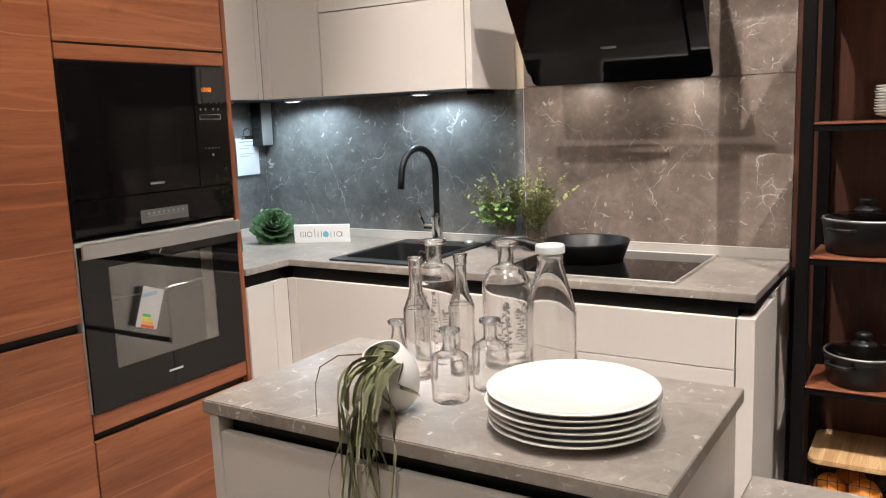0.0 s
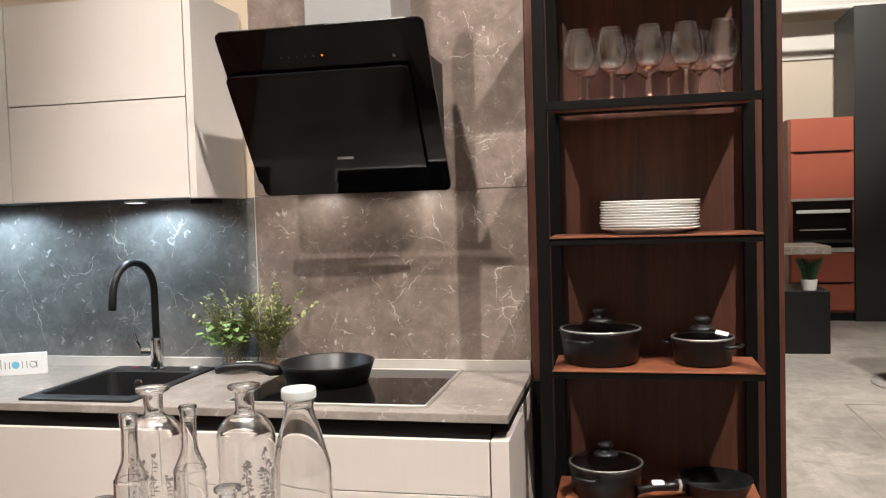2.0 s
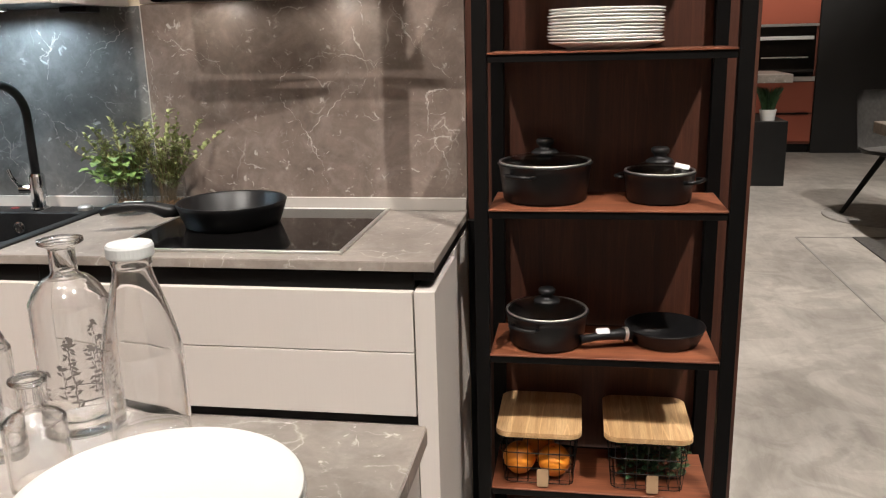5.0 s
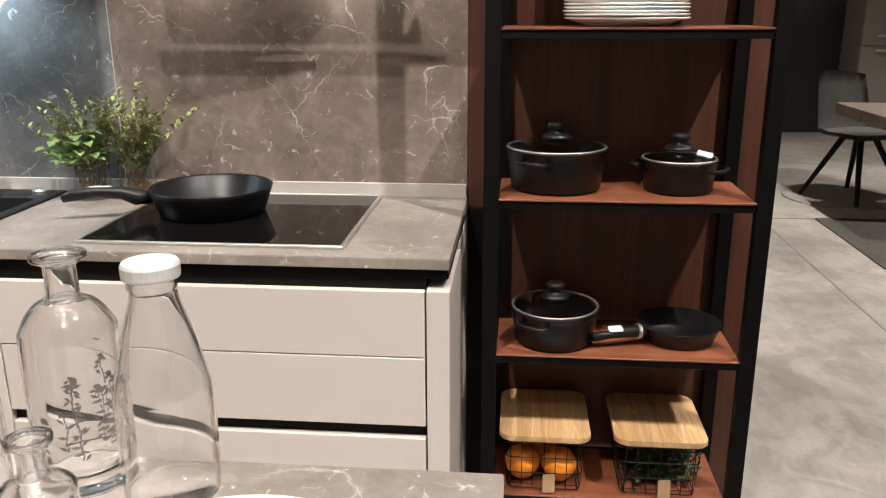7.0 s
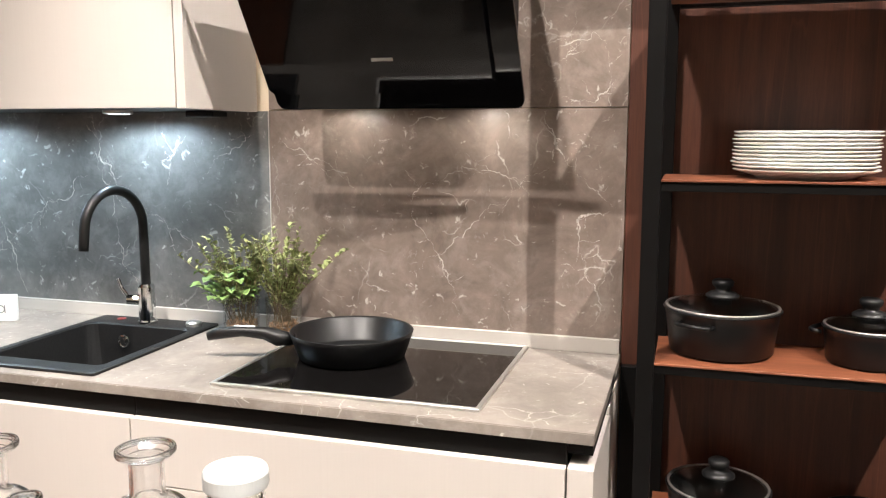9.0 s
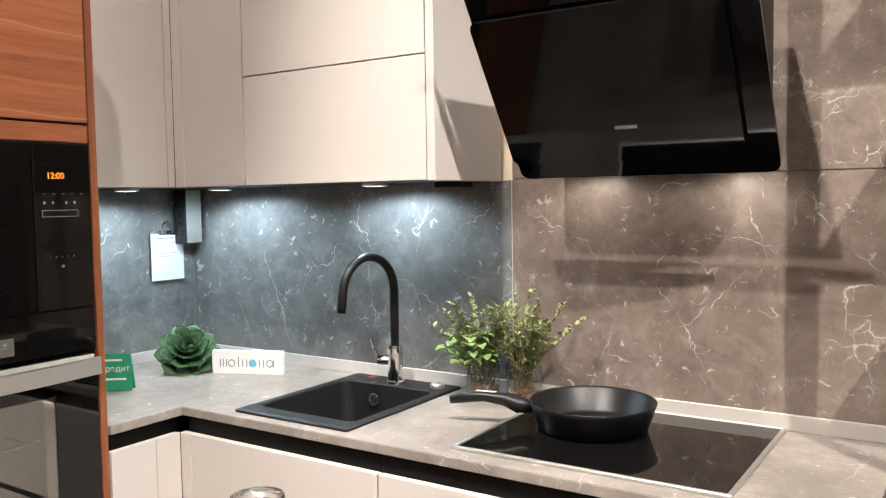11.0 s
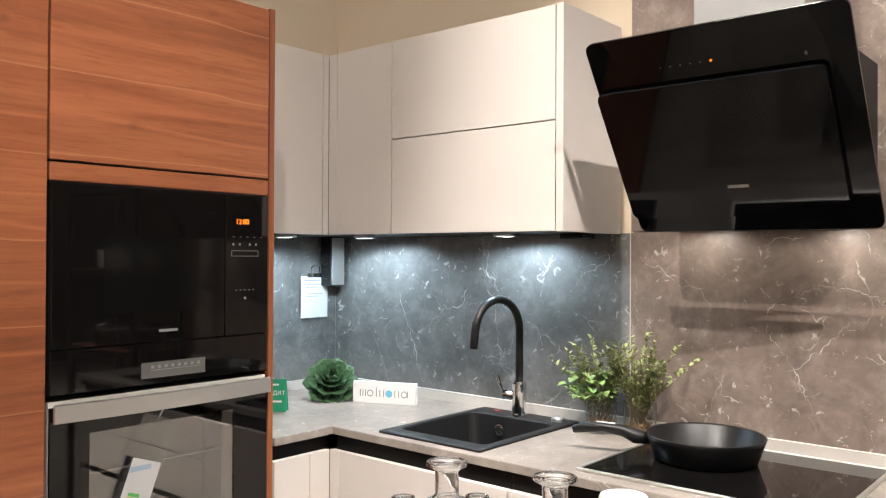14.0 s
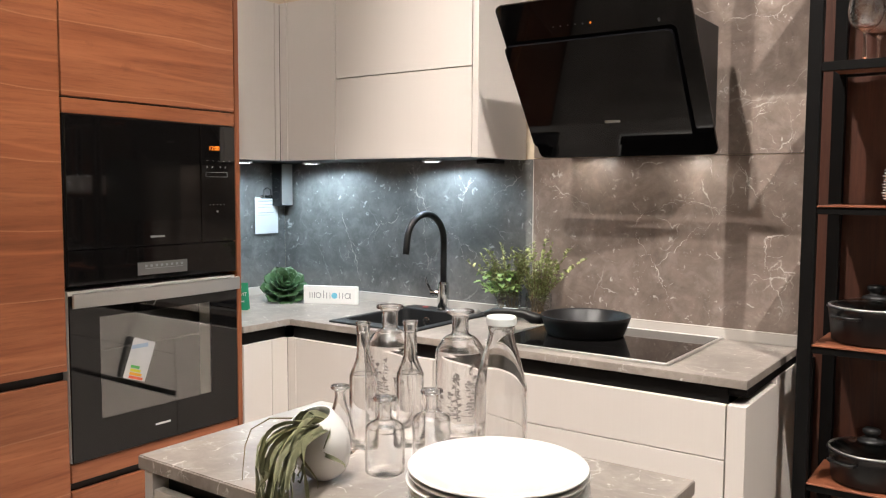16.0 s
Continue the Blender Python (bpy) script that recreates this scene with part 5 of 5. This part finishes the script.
# ---- on the shelf ----
def pot(x, y, z, r, h, label, turn):
    p = thing("saucepan", (x, y, z + 0.0005), label, "pot", "black cookware on the shelf", turn=turn)
    part("bowl", lathe([(0, 0), (r * 0.84, 0), (r * 0.9, 0.005), (r * 0.97, h * 0.8), (r, h), (r * 1.03, h + 0.002), (r * 1.0, h + 0.004), (r * 0.95, h), (r * 0.87, 0.008), (0, 0.006)], 48), PANBLACK, p, "", True)
    for s in (-1, 1):
        pts = [(s * r * 0.93, -0.036, h * 0.8), (s * (r + 0.012), -0.036, h * 0.81), (s * (r + 0.02), -0.026, h * 0.82), (s * (r + 0.022), 0, h * 0.82), (s * (r + 0.02), 0.026, h * 0.82), (s * (r + 0.012), 0.036, h * 0.81), (s * r * 0.93, 0.036, h * 0.8)]
        part("handle", tube(pts, 0.0045, 10), BLACK, p, "", True)
    lid = part("lid", lathe([(0, h + 0.03), (r * 0.4, h + 0.026), (r * 0.75, h + 0.016), (r * 0.93, h + 0.008), (r * 0.965, h + 0.004), (r * 0.965, h + 0.0015), (r * 0.9, h + 0.006), (r * 0.7, h + 0.015), (0, h + 0.027)], 48), THIN, p, "clear glass lid", True)
    part("lid_rim", lathe([(r * 0.955, h + 0.0045), (r * 0.99, h + 0.0045), (r * 0.995, h + 0.008), (r * 0.955, h + 0.0085), (r * 0.955, h + 0.0045)], 48), STEEL, lid, "bright steel rim", True)
    part("knob", lathe([(0, h + 0.027), (0.034, h + 0.026), (0.034, h + 0.03), (0.026, h + 0.036), (0.015, h + 0.039), (0.015, h + 0.045), (0.021, h + 0.05), (0.0225, h + 0.058), (0.018, h + 0.063), (0, h + 0.064)], 28), BLACK, lid, "black knob", True)
    return p


pot(-0.26, 2.935, 0.972, 0.117, 0.092, "large black casserole with a glass lid on a shelf", 62)
p2 = pot(0.022, 2.925, 0.972, 0.086, 0.07, "small black casserole with a glass lid and price tag", 150)
part("price_tag", slab(rounded(0.035, 0.014, 0.001), 0.0006, pose(0, 0, 0, 0, 0, -150) @ Matrix.Translation((0.05, -0.03, 0.09)) @ pose(0, 0, 0, 40, 10, -20)), PAPER, p2, "small white price tag")
pot(-0.252, 2.905, 0.597, 0.106, 0.084, "black casserole with a glass lid on the lower shelf", 60)
sp = thing("small_frying_pan", (0.052, 2.935, 0.5975), "small black frying pan with a thick handle", "pan", "black cookware on the shelf")
part("bowl", lathe([(0, 0), (0.08, 0), (0.085, 0.003), (0.101, 0.04), (0.103, 0.044), (0.1, 0.045), (0.082, 0.008), (0, 0.005)], 48), PANBLACK, sp, "", True)
part("handle", tube([(-0.09, -0.045, 0.034), (-0.125, -0.06, 0.036), (-0.17, -0.075, 0.034), (-0.215, -0.09, 0.03)], 0.011, 12, None, (0.017, 0.014, 0.01, 0.012)), BLACK, sp, "", True)
part("collar", tube([(-0.1, -0.05, 0.034), (-0.108, -0.053, 0.035)], 0.0185, 16), STEEL, sp)
part("sticker", slab(rounded(0.035, 0.02, 0.005), 0.0006, pose(-0.16, -0.074, 0.048, 25, 0, 15)), PAPER, sp, "torn white sticker")


def wine_glass(first, x, y):
    m = pose(x, y, 1.7135)
    if first:
        return copy_thing(first, m)
    g = thing("wine_glass", (x, y, 1.7135), "tall clear stemmed wine glass on the upper shelf", "wine glass", "wine glasses")
    g.matrix_basis = m
    out = smooth_profile([(0.029, 0.0), (0.03, 0.002), (0.009, 0.006), (0.005, 0.02), (0.0045, 0.066), (0.009, 0.077), (0.032, 0.094), (0.0425, 0.122), (0.0405, 0.15), (0.033, 0.182), (0.029, 0.197)], 4)
    inn = [(r - 0.0018, z) for r, z in out if z > 0.086][::-1]
    part("bowl", lathe([(0, 0)] + out + inn + [(0, 0.083)], 32), STEMGLASS, g, "", True).visible_shadow = False
    return g


wg = None
for x, y in ((-0.3, 2.85), (-0.213, 2.85), (-0.112, 2.85), (-0.016, 2.85), (0.078, 2.85), (-0.285, 2.97), (-0.18, 2.975), (-0.115, 2.985), (-0.055, 2.97), (0.03, 2.98), (0.088, 2.985)):
    made = wine_glass(wg, x, y)
    wg = wg or made


def basket(x0, label):
    b = thing("wire_basket", (x0, 2.808, 0.2225), label, "basket", "lidded wire baskets")
    w, d, h = 0.205, 0.24, 0.146
    for i in range(4):
        t = i / 3
        z = 0.006 + (h - 0.012) * t
        s = 0.012 * (1 - t)
        ring = [(x, y, z) for x, y in rounded(w - 2 * s, d - 2 * s, 0.02, 3)]
        bm = tube([(x + w / 2, y + d / 2, zz) for x, y, zz in ring + ring[:1]], 0.0014, 6)
        part("wire", bm, BLACKMETAL, b)
    for i in range(7):
        x = 0.02 + (w - 0.04) * i / 6
        part("wire", tube([(x, 0, h - 0.006), (x, 0.012, 0.006), (x, d - 0.012, 0.006), (x, d, h - 0.006)], 0.0011, 6), BLACKMETAL, b)
    for i in range(5):
        y = 0.03 + (d - 0.06) * i / 4
        part("wire", tube([(0, y, h - 0.006), (0.012, y, 0.006), (w - 0.012, y, 0.006), (w, y, h - 0.006)], 0.0011, 6), BLACKMETAL, b)
    part("lid", slab([(x + w / 2, y + d / 2) for x, y in rounded(w + 0.018, d + 0.02, 0.03)], 0.014, Matrix.Translation((0, 0, h + 0.0005)), 0.002), BAMBOO, b, "bamboo lid")
    part("kraft_tag", slab(rounded(0.03, 0.048, 0.003), 0.0008, pose(w * 0.56, -0.004, 0.03, 84, 0, 4)), KRAFT, b, "brown kraft paper tag")
    return b


basket(-0.371, "black wire basket of oranges with a bamboo lid")
basket(-0.091, "black wire basket of green herbs with a bamboo lid")
for x, y in ((-0.322, 2.872), (-0.229, 2.868), (-0.275, 2.96)):
    o = part("orange", lathe(smooth_profile([(0.003, -0.041), (0.024, -0.036), (0.043, -0.008), (0.042, 0.013), (0.024, 0.037), (0.004, 0.04)], 4), 28), ORANGE, None, "", True)
    tagged(o, "ripe orange lying in the wire basket", "orange", "oranges")
    o.matrix_basis = pose(x, y, 0.2225 + 0.0495)
hp = thing("herb_bunch", (0.035, 2.93, 0.2305), "bunch of dark green leaves inside the basket", "plant")
bm = bmesh.new()
rnd = random.Random(31)
for _ in range(260):
    p = (rnd.uniform(-0.08, 0.08), rnd.uniform(-0.085, 0.06), rnd.uniform(0.004, 0.09))
    a = rnd.uniform(0, math.tau)
    leaf_fan(bm, p, (math.cos(a), math.sin(a), rnd.uniform(-0.2, 0.6)), rnd.uniform(0.014, 0.026), rnd.uniform(0.006, 0.01), 0.4)
part("foliage", bm, LEAF_D, hp)


# ---- the hall beyond ----
FY = 10.8
oc = thing("oven_cabinet", (1.745, FY, 0), "tall terracotta lacquered oven cabinet across the hall", "cabinet")
part("body", boxes((-0.03, 0.69, 0.02, 0.62, 0.1, 2.37)), mat("terracotta_side", (0.2, 0.06, 0.04), 0.5), oc)
for z0, z1 in ((1.99, 2.37), (1.44, 1.97), (0.46, 0.8), (0.13, 0.44)):
    part("door", boxes((0, 0.68, 0, 0.019, z0, z1), bevel=0.002), ORANGECAB, oc)
for z in (1.98, 0.45):
    part("grip", boxes((0.04, 0.64, -0.012, 0.0, z - 0.012, z + 0.004), bevel=0.001), BLACKMETAL, oc)
part("shelf_strip", boxes((0, 0.68, -0.012, 0.018, 1.41, 1.438), bevel=0.001), STEEL, oc)
part("shelf_strip", boxes((0, 0.68, -0.012, 0.018, 0.81, 0.86), bevel=0.001), STEEL, oc)
part("plinth", boxes((0, 0.68, 0.05, 0.6, 0, 0.1)), BLACK, oc)
fo = thing("oven", (1.765, FY, 0.865), "black built-in oven with a white handle across the hall", "oven")
part("door", boxes((0, 0.64, -0.004, 0.018, 0, 0.54), bevel=0.002), BLACKGLASS, fo)
part("handle", boxes((0.03, 0.61, -0.045, -0.03, 0.4, 0.44), bevel=0.004), WHITE, fo)
part("handle_mount", boxes((0.05, 0.07, -0.03, -0.004, 0.41, 0.43)), WHITE, fo)
part("handle_mount", boxes((0.57, 0.59, -0.03, -0.004, 0.41, 0.43)), WHITE, fo)
part("rack", boxes((0.07, 0.57, -0.0055, -0.0042, 0.2, 0.215), bevel=0), STEEL, fo)
ll = thing("wall_light", (1.79, 12.397, 1.17), "small lit white wall light beside the far cabinet", "light")
part("diffuser", boxes((0, 0.08, -0.03, 0, 0, 0.16), bevel=0.004), LED_W, ll)
db = thing("dark_room_block", (2.432, FY - 0.02, 0), "tall charcoal wall block dividing the showroom", "partition")
part("front_face", boxes((0, 4.3, 0, 0.9, 0, 3.62), bevel=0.003), DARKWALL, db)
structure("wall_band", boxes((-2.9, 6.7, 12.36, 12.398, 3.3, 3.8), bevel=0), WHITEWALL, "white painted band above the far wall")
structure("ceiling_beam", boxes((-2.9, 6.7, 11.7, 11.95, 3.82, 4.05), bevel=0.01), CEIL, "grey ceiling beam across the far hall")
structure("ceiling_pipe", tube([(-2.9, 11.4, 3.75), (6.7, 11.4, 3.75)], 0.03, 12), CEIL, "thin grey pipe below the ceiling")
gcab = thing("grey_cabinet", (3.19, 10.2, 0), "tall grey lacquered cabinet with bar handles", "cabinet")
part("body", boxes((0, 0.62, 0.02, 0.55, 0, 2.4)), GREYCAB, gcab)
for z0, z1 in ((1.0, 2.4), (0.1, 0.985)):
    part("door", boxes((0.003, 0.617, 0, 0.019, z0, z1), bevel=0.002), GREYCAB, gcab)
for z in (1.08, 0.93):
    part("handle", boxes((0.14, 0.5, -0.03, -0.018, z, z + 0.03), bevel=0.003), STEEL, gcab)

bc = thing("bar_counter", (0.4, 8.6, 0), "black display counter with a raised grey top", "counter")
part("base", boxes((0, 1.26, 0, 0.75, 0, 0.585), bevel=0.004), BLACK, bc)
part("support", boxes((0.1, 0.8, 0.25, 0.5, 0.585, 0.92), bevel=0.003), BLACK, bc)
part("top", boxes((-0.1, 1.26, -0.05, 0.7, 0.925, 1.0), bevel=0.004), COUNTER, bc, "grey stone-look top")
fp = thing("potted_grass", (1.5, 8.7, 0.5855), "green potted plant in a white pot on the counter", "plant")
part("pot", lathe([(0, 0), (0.06, 0), (0.075, 0.1), (0.07, 0.1), (0.06, 0.09), (0, 0.09)], 24), WHITE, fp)
bm = bmesh.new()
rnd = random.Random(41)
for _ in range(160):
    a, r = rnd.uniform(0, math.tau), rnd.uniform(0, 0.06)
    leaf_fan(bm, (r * math.cos(a), r * math.sin(a), 0.09), (0.5 * math.cos(a), 0.5 * math.sin(a), 1.4), rnd.uniform(0.12, 0.24), 0.006, 0.1)
part("foliage", bm, LEAF_D, fp)


def shell_chair(x, y, turn, label):
    c = thing("dining_chair", (x, y, 0.0125), label, "chair", "chairs at the dining table", turn=turn)
    bm = bmesh.new()
    grid = []
    for i in range(9):
        row = []
        for j in range(13):
            u, v = j / 12 * 2 - 1, i / 8
            if v < 0.5:
                t = v / 0.5
                px, py, pz = u * 0.23, -0.22 + 0.4 * t, 0.44 - 0.02 * math.sin(t * 3) + 0.09 * abs(u) ** 3 * t
            else:
                t = (v - 0.5) / 0.5
                px, py, pz = u * (0.235 - 0.03 * t), 0.18 + 0.07 * t - 0.09 * u * u, 0.45 + 0.41 * t - 0.12 * u * u * t * 0.4 + 0.02 * abs(u)
            row.append(bm.verts.new((px, py, pz)))
        grid.append(row)
    for a, b in zip(grid, grid[1:]):
        for k in range(12):
            bm.faces.new((a[k], a[k + 1], b[k + 1], b[k]))
    bmesh.ops.solidify(bm, geom=bm.faces[:], thickness=0.028)
    part("seat_shell", bm, CHAIRCLOTH, c, "", True)
    part("cushion", slab(rounded(0.38, 0.36, 0.08), 0.025, Matrix.Translation((0, -0.03, 0.442)), 0.006), CHAIRCLOTH, c)
    for sx in (-1, 1):
        for sy in (-1, 1):
            part("leg", tube([(sx * 0.06, sy * 0.06 - 0.02, 0.43), (sx * 0.21, sy * 0.21 - 0.02, 0.0)], 0.016, 10, None, (0.02, 0.014)), BLACK, c)
    c.scale = (1.2, 1.2, 1.06)
    return c


mt = part("floor_mat", lathe([(0, 0), (0.42, 0), (0.42, 0.006), (0.415, 0.012), (0, 0.012)], 56), mat("grey_felt", (0.3, 0.28, 0.26), 0.9, 0, 0.15, 20, 0.3, 200))
tagged(mt, "round pale grey mat lying under the chair", "mat")
mt.matrix_basis = pose(2.08, 7.32, 0.0005)
shell_chair(2.13, 7.3, 30, "grey upholstered shell chair with black splayed legs")
tt = thing("dining_table", (1.86, 5.6, 0), "thick grey-brown wooden dining table by the chair", "table")
part("tabletop", boxes((0.0, 1.9, 0.55, 1.45, 0.66, 0.74), bevel=0.004), wood("grey_oak", (0.12, 0.1, 0.085), (0.2, 0.17, 0.145), (0.26, 0.22, 0.19), (2, 20, 20)), tt)
part("leg", boxes((1.3, 1.38, 0.65, 1.35, 0, 0.66), bevel=0.004), BLACKMETAL, tt)
part("leg", boxes((0.9, 0.98, 0.65, 1.35, 0, 0.66), bevel=0.004), BLACKMETAL, tt)
rg = part("carpet", boxes((0, 2.6, 0, 2.2, 0, 0.008), bevel=0.003), RUGCLOTH)
tagged(rg, "dark grey rectangular carpet under the dining table", "carpet")
rg.matrix_basis = pose(1.66, 4.42, 0.0005)
structure("floor_trim", boxes((1.29, 1.302, 3.4, 6.62, 0, 0.003), (1.302, 4.4, 6.608, 6.62, 0, 0.003), bevel=0), GREYCAB, "thin dark metal strip let into the floor")

# unseen lamp heads added below the ceiling; lit faces give glass and steel glints
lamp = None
# the last four positions belong to no spot light
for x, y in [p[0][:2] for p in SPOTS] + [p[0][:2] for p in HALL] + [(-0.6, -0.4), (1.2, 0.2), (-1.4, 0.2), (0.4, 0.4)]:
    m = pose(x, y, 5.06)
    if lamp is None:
        lamp = thing("ceiling_lamp", (0, 0, 0), "unseen black pendant lamp with a lit face, added for glints", "lamp", "ceiling lamps")
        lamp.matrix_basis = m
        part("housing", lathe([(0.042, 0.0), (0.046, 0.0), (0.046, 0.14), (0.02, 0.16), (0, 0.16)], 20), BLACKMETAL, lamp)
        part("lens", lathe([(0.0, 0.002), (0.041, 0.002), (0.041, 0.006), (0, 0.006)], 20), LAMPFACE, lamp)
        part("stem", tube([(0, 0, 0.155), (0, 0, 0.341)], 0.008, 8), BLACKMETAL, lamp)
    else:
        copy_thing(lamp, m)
